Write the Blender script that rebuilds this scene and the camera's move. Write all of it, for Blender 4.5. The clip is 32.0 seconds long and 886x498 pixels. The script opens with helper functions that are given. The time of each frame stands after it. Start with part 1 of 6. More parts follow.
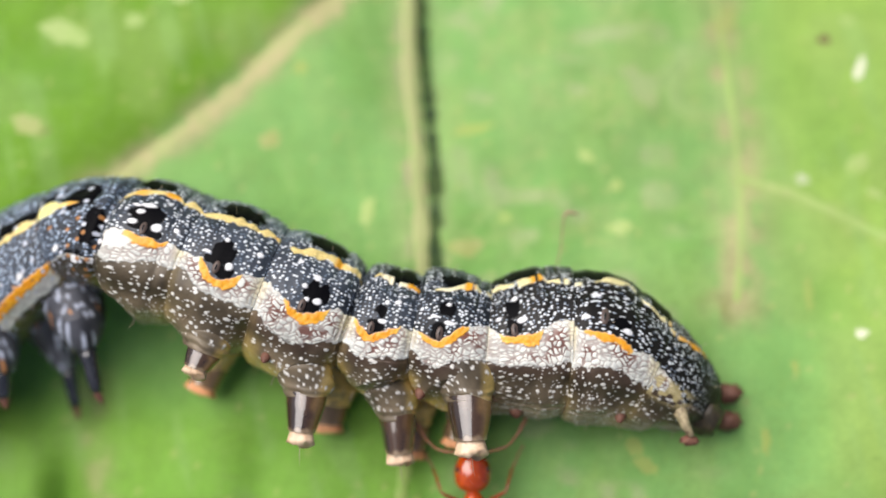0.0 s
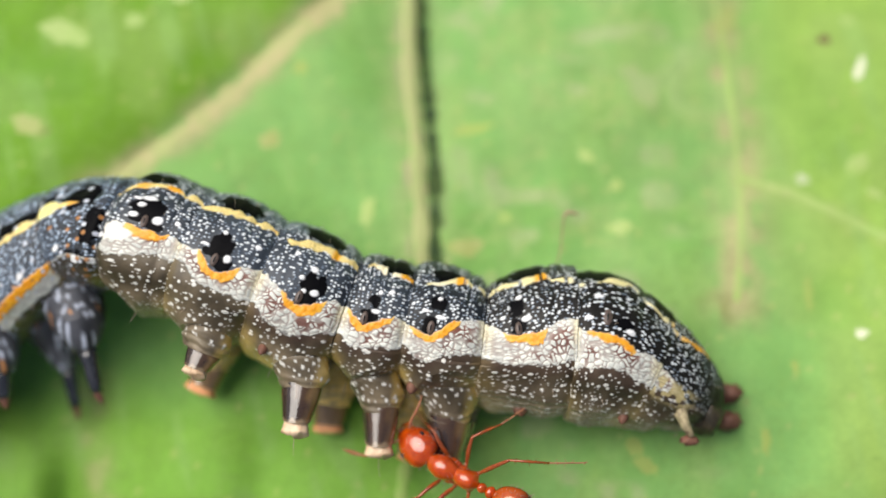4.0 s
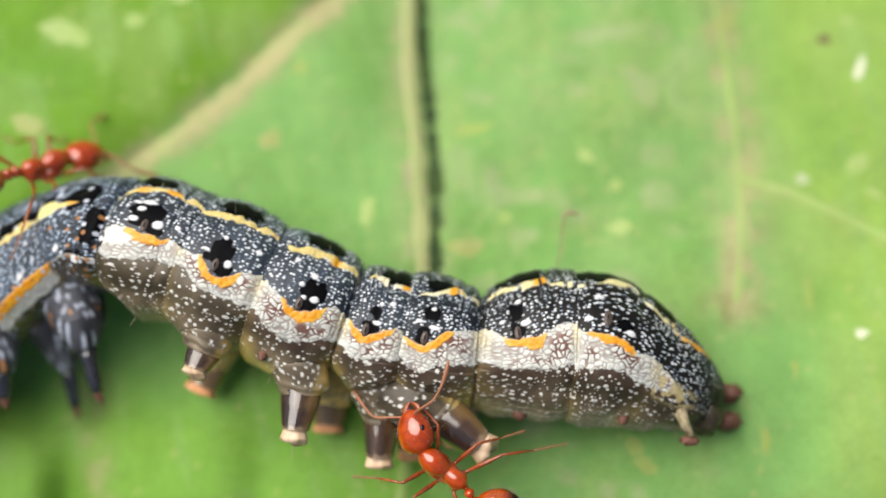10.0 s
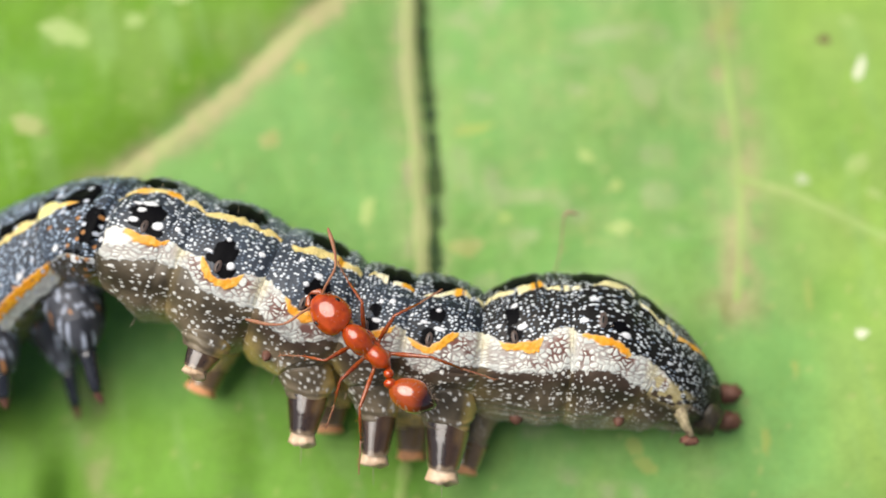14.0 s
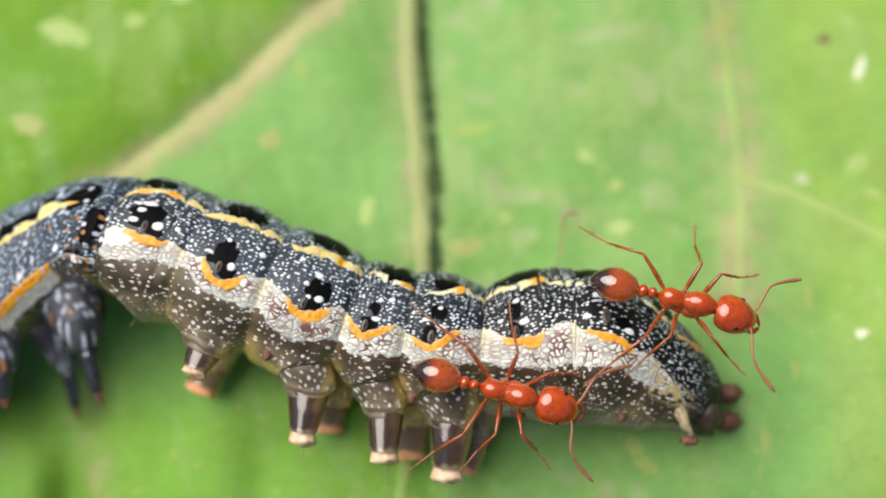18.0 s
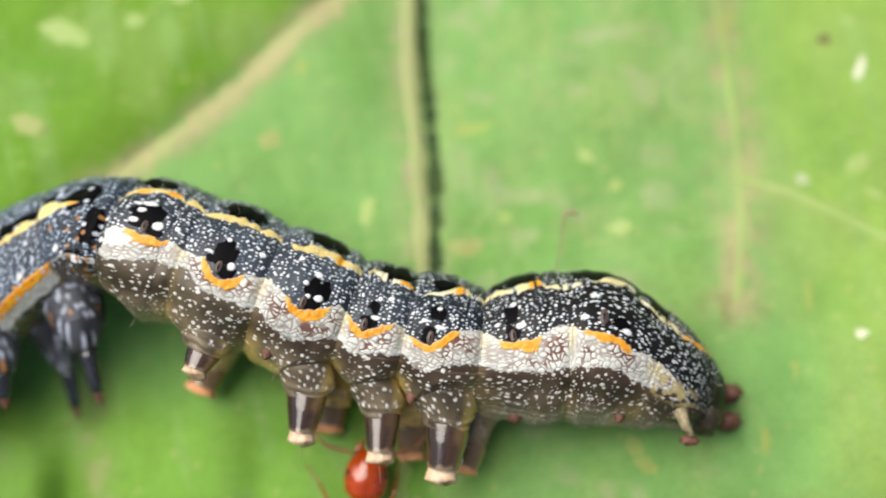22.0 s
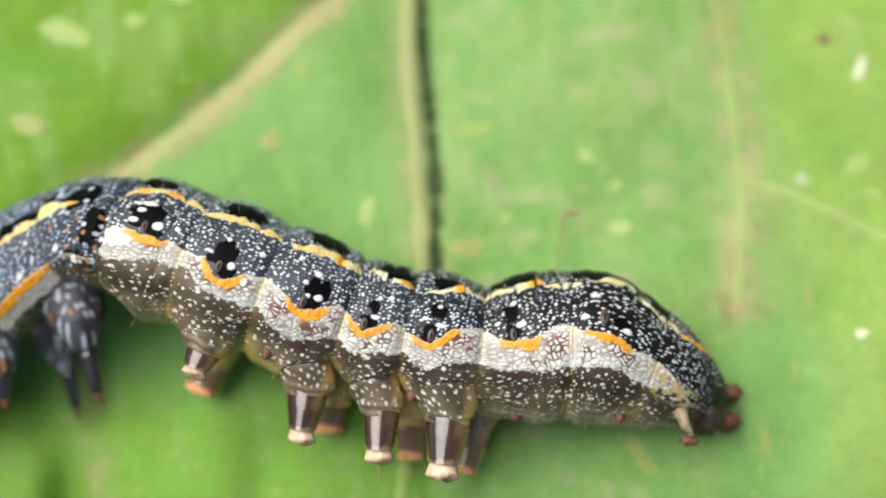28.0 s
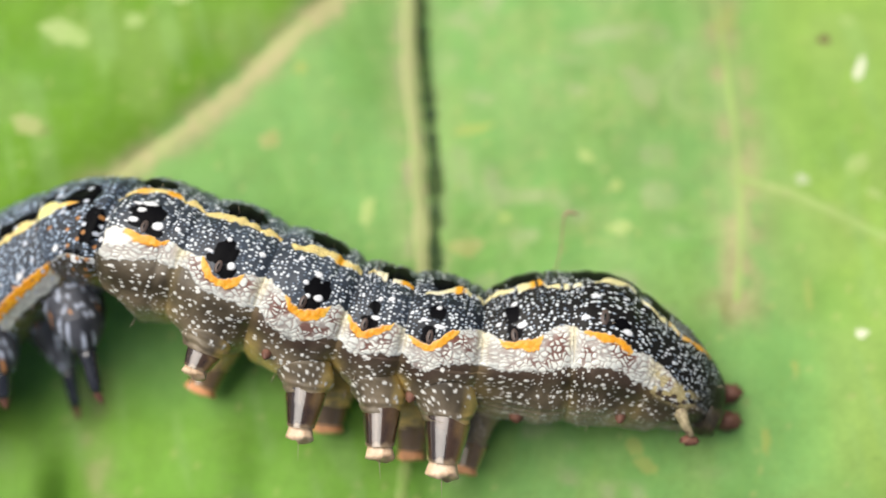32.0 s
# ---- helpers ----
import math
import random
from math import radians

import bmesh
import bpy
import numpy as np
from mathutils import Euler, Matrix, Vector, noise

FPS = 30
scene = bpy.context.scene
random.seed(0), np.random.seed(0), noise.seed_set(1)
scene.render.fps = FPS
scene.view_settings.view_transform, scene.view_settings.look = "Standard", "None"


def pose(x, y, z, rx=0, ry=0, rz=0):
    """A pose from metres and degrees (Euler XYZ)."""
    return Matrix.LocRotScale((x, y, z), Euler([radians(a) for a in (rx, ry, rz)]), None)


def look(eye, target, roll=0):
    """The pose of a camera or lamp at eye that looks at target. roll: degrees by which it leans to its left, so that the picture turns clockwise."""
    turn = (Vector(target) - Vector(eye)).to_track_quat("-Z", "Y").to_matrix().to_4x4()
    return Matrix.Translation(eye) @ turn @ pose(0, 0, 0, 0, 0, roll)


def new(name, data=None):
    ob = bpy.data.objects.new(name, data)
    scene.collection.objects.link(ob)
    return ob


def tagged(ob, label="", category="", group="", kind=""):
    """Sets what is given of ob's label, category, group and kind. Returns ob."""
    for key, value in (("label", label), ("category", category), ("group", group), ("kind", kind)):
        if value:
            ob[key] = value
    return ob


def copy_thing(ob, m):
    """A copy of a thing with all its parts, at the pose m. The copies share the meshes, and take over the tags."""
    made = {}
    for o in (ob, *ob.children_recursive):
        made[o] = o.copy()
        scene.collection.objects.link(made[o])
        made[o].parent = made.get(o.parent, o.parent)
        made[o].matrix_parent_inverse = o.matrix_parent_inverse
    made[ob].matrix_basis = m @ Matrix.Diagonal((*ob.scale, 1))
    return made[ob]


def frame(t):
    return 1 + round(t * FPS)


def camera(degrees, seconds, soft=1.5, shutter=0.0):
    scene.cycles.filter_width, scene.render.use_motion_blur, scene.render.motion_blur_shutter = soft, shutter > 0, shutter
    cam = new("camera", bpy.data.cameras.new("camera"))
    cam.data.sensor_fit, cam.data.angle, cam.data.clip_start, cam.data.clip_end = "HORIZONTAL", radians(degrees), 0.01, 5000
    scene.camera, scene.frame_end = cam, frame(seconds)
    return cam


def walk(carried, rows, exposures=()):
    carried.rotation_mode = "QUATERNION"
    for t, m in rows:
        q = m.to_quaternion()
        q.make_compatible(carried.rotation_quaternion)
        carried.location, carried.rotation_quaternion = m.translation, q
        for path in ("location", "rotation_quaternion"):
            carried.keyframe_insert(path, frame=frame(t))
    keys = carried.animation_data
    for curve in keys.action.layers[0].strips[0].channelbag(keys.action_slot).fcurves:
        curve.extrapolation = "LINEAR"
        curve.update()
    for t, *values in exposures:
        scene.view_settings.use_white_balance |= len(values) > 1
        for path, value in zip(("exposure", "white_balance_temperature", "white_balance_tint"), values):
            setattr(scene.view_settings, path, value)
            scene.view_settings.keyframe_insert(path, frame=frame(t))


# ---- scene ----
MM = 0.001
ELEVATION = radians(72)

# ---- camera: a close-up lens held still over the leaf ----
VIEW = Vector((0, math.cos(ELEVATION), -math.sin(ELEVATION)))
PLANE_UP = Vector((0, math.sin(ELEVATION), math.cos(ELEVATION)))
SUBJECT = Vector((0, 0, 4.70)) * MM
EYE = SUBJECT - VIEW * 43.0 * MM
cam = camera(29.93, 32.0, soft=1.6)
cam.data.dof.use_dof = True
cam.data.dof.focus_distance = 42.7 * MM
cam.data.dof.aperture_fstop = 27
walk(cam, [(0.0, look(EYE, SUBJECT)), (32.0, look(EYE, SUBJECT))], exposures=[(0.0, 0.03, 6400, 14), (0.5, 0.10, 6400, 14), (0.9, 0.26, 6450, 20), (1.5, 0.28, 6450, 20), (1.9, 0.06, 6550, 10), (2.5, 0.005, 6550, 10), (32.0, 0.005, 6550, 10)])

# ---- daylight: bright overcast sky with a broad soft sun ----
SUN_ELEVATION, SUN_TURN = radians(62), radians(-64)
world = bpy.data.worlds.new("overcast_sky")
scene.world = world
world.use_nodes = True
wn = world.node_tree
sky = wn.nodes.new("ShaderNodeTexSky")
sky.sky_type, sky.sun_disc = "NISHITA", False
sky.sun_elevation, sky.sun_rotation = SUN_ELEVATION, SUN_TURN
sky.air_density, sky.dust_density = 1.0, 4.0
wn.links.new(sky.outputs[0], wn.nodes["Background"].inputs[0])
wn.nodes["Background"].inputs[1].default_value = 0.072
sun = new("sun", bpy.data.lights.new("sun", "SUN"))
sun.data.energy, sun.data.angle, sun.data.color = 4.2, radians(63), (1.0, 0.96, 0.9)
SUN_WAY = Vector((math.sin(SUN_TURN) * math.cos(SUN_ELEVATION), math.cos(SUN_TURN) * math.cos(SUN_ELEVATION), math.sin(SUN_ELEVATION)))
sun.matrix_world = look(SUN_WAY * 0.5, (0, 0, 0))


# ---- materials ----
def material(name, color, rough=0.5, spec=0.5, grain=0.0, scale=4000, bump=0.0, second=None, coat=0.0):
    """A surface with grain at two scales; scale is in cells a metre, bump in millimetres."""
    m = bpy.data.materials.new(name)
    m.use_nodes = True
    t, b = m.node_tree, m.node_tree.nodes["Principled BSDF"]
    b.inputs["Roughness"].default_value, b.inputs["Specular IOR Level"].default_value = rough, spec
    b.inputs["Coat Weight"].default_value, b.inputs["Coat Roughness"].default_value = coat, 0.05
    b.inputs["Coat IOR"].default_value = 1.62
    co = t.nodes.new("ShaderNodeTexCoord")
    noises = []
    for k in (1.0, 6.0):
        n = t.nodes.new("ShaderNodeTexNoise")
        n.inputs["Scale"].default_value, n.inputs["Detail"].default_value = scale * k, 4
        t.links.new(co.outputs["Object"], n.inputs["Vector"])
        noises.append(n)
    add = t.nodes.new("ShaderNodeMath")
    add.operation = "ADD"
    for i, n in enumerate(noises):
        t.links.new(n.outputs["Fac"], add.inputs[i])
    ramp = t.nodes.new("ShaderNodeMapRange")
    ramp.inputs["From Min"].default_value, ramp.inputs["From Max"].default_value = 0.7, 1.3
    t.links.new(add.outputs[0], ramp.inputs["Value"])
    mix = t.nodes.new("ShaderNodeMix")
    mix.data_type = "RGBA"
    dark = second or [c * (1 - grain) for c in color]
    mix.inputs["A"].default_value, mix.inputs["B"].default_value = (*color, 1), (*dark, 1)
    t.links.new(ramp.outputs[0], mix.inputs["Factor"])
    t.links.new(mix.outputs["Result"], b.inputs["Base Color"])
    if bump:
        bp = t.nodes.new("ShaderNodeBump")
        bp.inputs["Strength"].default_value, bp.inputs["Distance"].default_value = 0.6, bump * MM
        t.links.new(add.outputs[0], bp.inputs["Height"])
        t.links.new(bp.outputs[0], b.inputs["Normal"])
    return m


def pigment_material(name, rough, bump, coat=0.0):
    """Skin whose pigment is laid down on the mesh, with a fine grain on top."""
    m = material(name, (1, 1, 1), rough, 0.5, 0.25, 9000, bump, coat=coat)
    t = m.node_tree
    b = t.nodes["Principled BSDF"]
    at = t.nodes.new("ShaderNodeAttribute")
    at.attribute_name = "pigment"
    grain = b.inputs["Base Color"].links[0].from_socket
    mul = t.nodes.new("ShaderNodeMix")
    mul.data_type, mul.blend_type = "RGBA", "MULTIPLY"
    mul.inputs["Factor"].default_value = 1.0
    t.links.new(at.outputs["Color"], mul.inputs["A"])
    t.links.new(grain, mul.inputs["B"])
    t.links.new(mul.outputs["Result"], b.inputs["Base Color"])
    return m


SKIN = pigment_material("caterpillar_skin", 0.42, 0.006)
tree = SKIN.node_tree
grey_of = tree.nodes.new("ShaderNodeRGBToBW")
gloss = tree.nodes.new("ShaderNodeMapRange")
gloss.inputs["From Min"].default_value, gloss.inputs["From Max"].default_value = 0.004, 0.03
gloss.inputs["To Min"].default_value, gloss.inputs["To Max"].default_value = 0.04, 0.42
tree.links.new([n for n in tree.nodes if n.type == "ATTRIBUTE"][0].outputs["Color"], grey_of.inputs[0])
tree.links.new(grey_of.outputs[0], gloss.inputs["Value"])
tree.links.new(gloss.outputs[0], tree.nodes["Principled BSDF"].inputs["Specular IOR Level"])
BLADE = pigment_material("leaf_blade", 0.55, 0.02)
BLADE.node_tree.nodes["Principled BSDF"].inputs["Specular IOR Level"].default_value = 0.25
SHIELD = pigment_material("dark_shield", 0.16, 0.002, coat=1.0)
FOOT = material("proleg_foot", (0.82, 0.64, 0.44), 0.35, 0.5, 0.4, 1500, 0.02, second=(0.60, 0.38, 0.22))
FOOT_FAR = material("proleg_foot_ruddy", (0.92, 0.44, 0.19), 0.5, 0.5, 0.4, 1500, 0.02)
BLACK = material("black_chitin", (0.008, 0.008, 0.009), 0.3, 0.5, 0.3, 1500)
BLUE_BLACK = material("leg_chitin", (0.03, 0.032, 0.04), 0.25, 0.6, 0.5, 1200, coat=0.4)
SPIRACLE = material("spiracle_lip", (0.12, 0.085, 0.07), 0.4, 0.5, 0.4, 3000)
CREAM = material("cream_cuticle", (0.56, 0.47, 0.28), 0.5, 0.4, 0.5, 1600, 0.03, second=(0.10, 0.07, 0.04))
TAIL_DARK = material("tail_cuticle", (0.012, 0.011, 0.008), 0.45, 0.4, 0.5, 1800, 0.05, second=(0.07, 0.055, 0.03))
BROWN = material("brown_cuticle", (0.19, 0.085, 0.055), 0.6, 0.4, 0.4, 1500, 0.03)
HAIR = material("seta", (0.35, 0.28, 0.2), 0.4, 0.5, 0.2, 3000)
ANT_RED = material("ant_cuticle", (0.58, 0.078, 0.002), 0.15, 0.15, 0.5, 900, 0.0016, coat=1.0, second=(0.26, 0.024, 0.002))
ANT_LEG = material("ant_leg_cuticle", (0.42, 0.100, 0.018), 0.25, 0.6, 0.5, 1500, second=(0.20, 0.036, 0.010), coat=0.3)
ANT_TIP = material("ant_tarsus_cuticle", (0.42, 0.20, 0.11), 0.45, 0.4, 0.4, 2500, second=(0.30, 0.12, 0.06))
ANT_GASTER = pigment_material("ant_gaster_cuticle", 0.07, 0.0005, coat=1.0)
ANT_EYE = material("ant_eye", (0.01, 0.008, 0.008), 0.2, 0.5, 0.2, 3000)
for m in (ANT_RED, ANT_LEG, ANT_TIP, ANT_GASTER):
    b = m.node_tree.nodes["Principled BSDF"]
    b.inputs["Subsurface Weight"].default_value, b.inputs["Subsurface Scale"].default_value = 0.2, 0.2 * MM
    b.inputs["Subsurface Radius"].default_value = (1.0, 0.25, 0.08)
    b.inputs["Coat Roughness"].default_value = 0.02
    b.inputs["Coat IOR"].default_value = 1.75
SHIELD.node_tree.nodes["Principled BSDF"].inputs["Coat IOR"].default_value = 1.55
VEIN = material("leaf_vein_pale", (0.36, 0.46, 0.16), 0.6, 0.25, 0.3, 500, 0.03, second=(0.44, 0.42, 0.21))
VEIN_TAN = material("leaf_vein_tan", (0.31, 0.40, 0.13), 0.6, 0.25, 0.3, 700, 0.03, second=(0.45, 0.38, 0.20))
VEIN_FAINT = material("leaf_vein_faint", (0.27, 0.44, 0.09), 0.55, 0.25, 0.2, 400, 0.02, second=(0.36, 0.43, 0.15))
VEIN_YELLOW = material("leaf_vein_yellow", (0.29, 0.45, 0.11), 0.55, 0.25, 0.2, 600, 0.02, second=(0.36, 0.43, 0.16))
CRACK = material("crack_dark", (0.010, 0.030, 0.016), 0.8, 0.2, 0.5, 500, 0.03, second=(0.07, 0.11, 0.025))
SPOT_PALE = material("leaf_fleck_yellow", (0.37, 0.47, 0.16), 0.55, 0.4, 0.3, 900, 0.01, second=(0.28, 0.44, 0.09))
SPOT_FAINT = material("leaf_fleck_faint", (0.31, 0.43, 0.10), 0.6, 0.25, 0.3, 1500, 0.01, second=(0.27, 0.34, 0.09))
SPOT_WHITE = material("leaf_fleck_white", (0.75, 0.75, 0.60), 0.5, 0.4, 0.3, 900, 0.01, second=(0.55, 0.6, 0.35))
SPOT_DULL = material("leaf_fleck_whitish", (0.50, 0.55, 0.36), 0.6, 0.3, 0.3, 900, 0.01, second=(0.36, 0.47, 0.2))
SPOT_TAN = material("leaf_fleck_tan", (0.36, 0.40, 0.15), 0.6, 0.4, 0.4, 900, 0.02, second=(0.28, 0.34, 0.08))
SPOT_OLIVE = material("leaf_fleck_olive", (0.17, 0.22, 0.05), 0.6, 0.4, 0.4, 900, 0.02, second=(0.22, 0.33, 0.06))
SPOT_BROWN = material("leaf_fleck_brown", (0.16, 0.11, 0.04), 0.6, 0.4, 0.4, 900, 0.02)
SOIL = material("soil", (0.09, 0.065, 0.04), 0.9, 0.2, 0.6, 60, 4.0)
FIBRE = material("dry_fibre", (0.44, 0.34, 0.20), 0.7, 0.3, 0.4, 1500)


# ---- building blocks (lengths in millimetres) ----
def place_mesh(name, verts, faces, mat, parent=None, label="", smooth=True):
    me = bpy.data.meshes.new(name)
    me.from_pydata([tuple(v) for v in (np.asarray(verts, float) * MM).tolist()], [], faces)
    me.materials.append(mat)
    if smooth:
        me.polygons.foreach_set("use_smooth", np.ones(len(me.polygons), dtype=bool))
    ob = new(name, me)
    if parent:
        ob.parent = parent
    if label:
        tagged(ob, label)
    return ob


def pigment(ob, colors):
    at = ob.data.attributes.new("pigment", "FLOAT_COLOR", "POINT")
    rgba = np.ones((len(colors), 4), dtype=np.float32)
    rgba[:, :3] = colors
    at.data.foreach_set("color", rgba.ravel())


def grid_faces(rows, cols, close=False):
    a = np.arange(rows * cols).reshape(rows, cols)
    b = np.roll(a, -1, 1) if close else a[:, 1:]
    a = a if close else a[:, :-1]
    return np.stack([a[:-1], b[:-1], b[1:], a[1:]], -1).reshape(-1, 4).tolist()


def ring_tube(path, radii, sides=10, squash=1.0, rough=0.0, seed=0, ref=(0, 0, 1)):
    """Verts and faces of a tapered tube along path, with capped ends."""
    rnd = random.Random(seed)
    path = [Vector(p) for p in path]
    verts, n = [], len(path)
    for i, p in enumerate(path):
        d = (path[min(i + 1, n - 1)] - path[max(i - 1, 0)]).normalized()
        side = d.cross(Vector(ref))
        side = side.normalized() if side.length > 0.05 else d.orthogonal().normalized()
        up = side.cross(d)
        for k in range(sides):
            a = 2 * math.pi * k / sides
            r = radii[i] * (1 + rough * rnd.uniform(-1, 1))
            verts.append(p + side * math.cos(a) * r + up * math.sin(a) * r * squash)
    faces = grid_faces(n, sides, True)
    faces += [list(range(sides))[::-1], [(n - 1) * sides + k for k in range(sides)]]
    return verts, faces


def smooth_path(points, steps=6):
    """A smooth line through points of any dimension."""
    a = np.asarray(points, float)
    out = []
    for i in range(len(a) - 1):
        p0, p1, p2, p3 = a[max(i - 1, 0)], a[i], a[i + 1], a[min(i + 2, len(a) - 1)]
        for s in np.linspace(0, 1, steps, endpoint=False):
            out.append(0.5 * (2 * p1 + (p2 - p0) * s + (2 * p0 - 5 * p1 + 4 * p2 - p3) * s ** 2 + (3 * p1 - p0 - 3 * p2 + p3) * s ** 3))
    out.append(a[-1])
    return np.array(out)


def ovoid(center, size, rings=20, sides=24, point=0.0, tail=0.0, lumps=0.0, seed=0):
    """An egg along x; point sharpens the front end, tail the rear one."""
    verts = []
    for i in range(rings + 1):
        a = math.pi * i / rings
        x = math.cos(a)
        r = math.sin(a) * (1 - point * max(0, x) ** 2) * (1 - tail * max(0, -x) ** 2)
        for k in range(sides):
            b = 2 * math.pi * k / sides
            v = Vector((x, r * math.cos(b), r * math.sin(b)))
            f = 1 + lumps * noise.noise(v * 2.2 + Vector((seed, seed * 2.1, 0)))
            verts.append((center[0] + v.x * size[0] * f, center[1] + v.y * size[1] * f, center[2] + v.z * size[2] * f))
    return verts, grid_faces(rings + 1, sides, True)


def joined(*pieces):
    verts, faces = [], []
    for v, f in pieces:
        n = len(verts)
        verts += list(v)
        faces += [[q + n for q in face] for face in f]
    return verts, faces


def hash01(i, j, seed):
    h = np.sin(i * 127.1 + j * 311.7 + seed * 74.7) * 43758.5453
    return h - np.floor(h)


def value_noise(x, y, seed=0):
    i, j = np.floor(x), np.floor(y)
    u, v = x - i, y - j
    u, v = u * u * (3 - 2 * u), v * v * (3 - 2 * v)
    a, b = hash01(i, j, seed), hash01(i + 1, j, seed)
    c, d = hash01(i, j + 1, seed), hash01(i + 1, j + 1, seed)
    return (a * (1 - u) + b * u) * (1 - v) + (c * (1 - u) + d * u) * v


def cells(x, y, seed, jitter=0.8):
    """Distance to the nearest and the second scattered point, in cells, and a number of the nearest one's own."""
    ci, cj = np.floor(x), np.floor(y)
    best, second, own = np.full(x.shape, 9.0), np.full(x.shape, 9.0), np.zeros(x.shape)
    for di in (-1, 0, 1):
        for dj in (-1, 0, 1):
            i, j = ci + di, cj + dj
            px = i + 0.5 + jitter * (hash01(i, j, seed) - 0.5)
            py = j + 0.5 + jitter * (hash01(i, j, seed + 3) - 0.5)
            d = np.hypot(x - px, y - py)
            near = d < best
            second = np.where(near, best, np.minimum(second, d))
            own = np.where(near, hash01(i, j, seed + 7), own)
            best = np.minimum(best, d)
    return best, second, own


def step(a, b, x):
    s = np.clip((x - a) / (b - a), 0, 1)
    return s * s * (3 - 2 * s)


def blend(base, color, mask):
    return base * (1 - mask[..., None]) + np.asarray(color) * mask[..., None]


# ---- ground below the leaf ----
bm = bmesh.new()
bmesh.ops.create_grid(bm, x_segments=60, y_segments=60, size=12)
for v in bm.verts:
    v.co.z = -0.016 - 0.003 * noise.noise(v.co * 3)
me = bpy.data.meshes.new("ground")
bm.to_mesh(me)
bm.free()
me.materials.append(SOIL)
tagged(new("ground", me), "bare brown soil under the leaf", "ground", kind="structure")

# ---- the leaf ----
V_LEFT = [(-10.23, 3.20), (-7.44, 5.24), (-5.45, 7.07), (-3.41, 9.08), (-1.97, 10.65), (-0.42, 13.79), (1.01, 17.06)]
V_MID = [(-1.31, 17.89), (-1.16, 12.4), (-1.03, 9.5), (-0.95, 6.7), (-0.71, 3.99), (-0.58, 1.03), (-0.51, -1.82)]
V_MID_LOW = [(-0.61, -1.82), (-0.77, -3.77), (-1.13, -5.20), (-1.29, -7.52), (-1.40, -11.96)]
V_CRACK = [(-1.0, 15.41), (-0.9, 12.4), (-0.76, 9.5), (-0.53, 7.25), (-0.34, 5.24), (-0.22, 3.46), (-0.25, 1.03), (-0.23, -0.49)]
V_RIGHT = [(7.34, 13.79), (7.76, 11.42), (8.23, 8.74), (8.50, 5.79), (8.64, 3.64), (8.58, 1.72), (8.35, -0.16)]
V_BRANCH = [(8.64, 3.64), (10.50, 2.93), (12.84, 1.72), (15.22, 0.69)]
V_TAN = [(-10.50, -1.82), (-10.17, -3.77), (-9.87, -5.98), (-9.51, -9.03)]
V_LOW = [(-1.23, -5.98), (-4.39, -6.91), (-7.45, -7.52), (-11.97, -8.73)]


def leaf_height(x, y):
    """Height of the blade over its resting level, in millimetres."""
    (x0, y0), (x1, y1) = V_LEFT[0], V_LEFT[4]
    n = math.hypot(x1 - x0, y1 - y0)
    left = ((x1 - x0) * (y - y0) - (y1 - y0) * (x - x0)) / n
    h = 1.1 * (1 - np.exp(-np.maximum(left, 0) / 1.3)) - 0.10 * np.maximum(left, 0)
    h = h - 2.2 * step(-5.5, -10.5, x) * step(2.5, -2.5, y)
    h = h + 0.35 * np.exp(-((x + 3.5) / 2.2) ** 2) * step(0.0, 4.0, y)
    h = h + 0.5 * np.exp(-((x - 4.5) / 3.2) ** 2) * step(1.0, 6.0, y) + 0.06 * np.maximum(x - 4, 0)
    h = h - 0.2 * np.exp(-((x + 0.35) / 0.45) ** 2)
    h = h + 0.55 * (value_noise(x * 0.28 + 5, y * 0.28, 3) - 0.5) + 0.16 * (value_noise(x * 0.9, y * 0.9, 5) - 0.5)
    h = h + 1.1 * (value_noise(x * 0.2 + 2, y * 0.25 + 4, 8) - 0.5) * step(-2.0, -5.0, y) * step(0.0, -4.0, x)
    h = h - 0.05 * np.maximum(-2.5 - y, 0) ** 1.8
    h = h - 1.0 * np.exp(-((x + 10.95) / 0.55) ** 2) * step(-3.2, -5.5, y) - 0.28 * np.exp(-((x + 5.05 + 0.10 * (y + 5) ** 2) / 0.8) ** 2) * step(-2.5, -4.5, y)
    r = np.hypot(x, y - 6)
    return h - 0.0022 * np.maximum(r - 16, 0) ** 2


leaf = tagged(new("leaf"), "large light green leaf with pale veins and yellow flecks", "leaf")
ys = np.concatenate([np.linspace(-46, -9, 40), np.linspace(-8.8, 13, 190), np.linspace(13.4, 64, 50)])
xi = np.concatenate([np.linspace(-1, -0.36, 30), np.linspace(-0.355, 0.355, 250), np.linspace(0.36, 1, 30)])
q = (ys + 46) / 110
half = 40 * np.clip(np.sin(np.pi * np.clip(q, 0.0, 1.0) ** 0.8), 0.02, 1) ** 0.62
gx = half[:, None] * xi[None, :] * (1 + 0.015 * np.sin(ys * 1.1)[:, None] * (np.abs(xi) > 0.9)[None, :])
gy = np.repeat(ys[:, None], len(xi), 1)
gz = leaf_height(gx, gy)
top = np.stack([gx, gy, gz], -1).reshape(-1, 3)
blade = place_mesh("blade", top, grid_faces(len(ys), len(xi)), BLADE, leaf)
fx, fy = gx.ravel(), gy.ravel()
(lx0, ly0), (lx1, ly1) = V_LEFT[0], V_LEFT[4]
left_of = ((lx1 - lx0) * (fy - ly0) - (ly1 - ly0) * (fx - lx0)) / math.hypot(lx1 - lx0, ly1 - ly0)
col = np.tile(np.array((0.205, 0.425, 0.108)), (len(fx), 1))
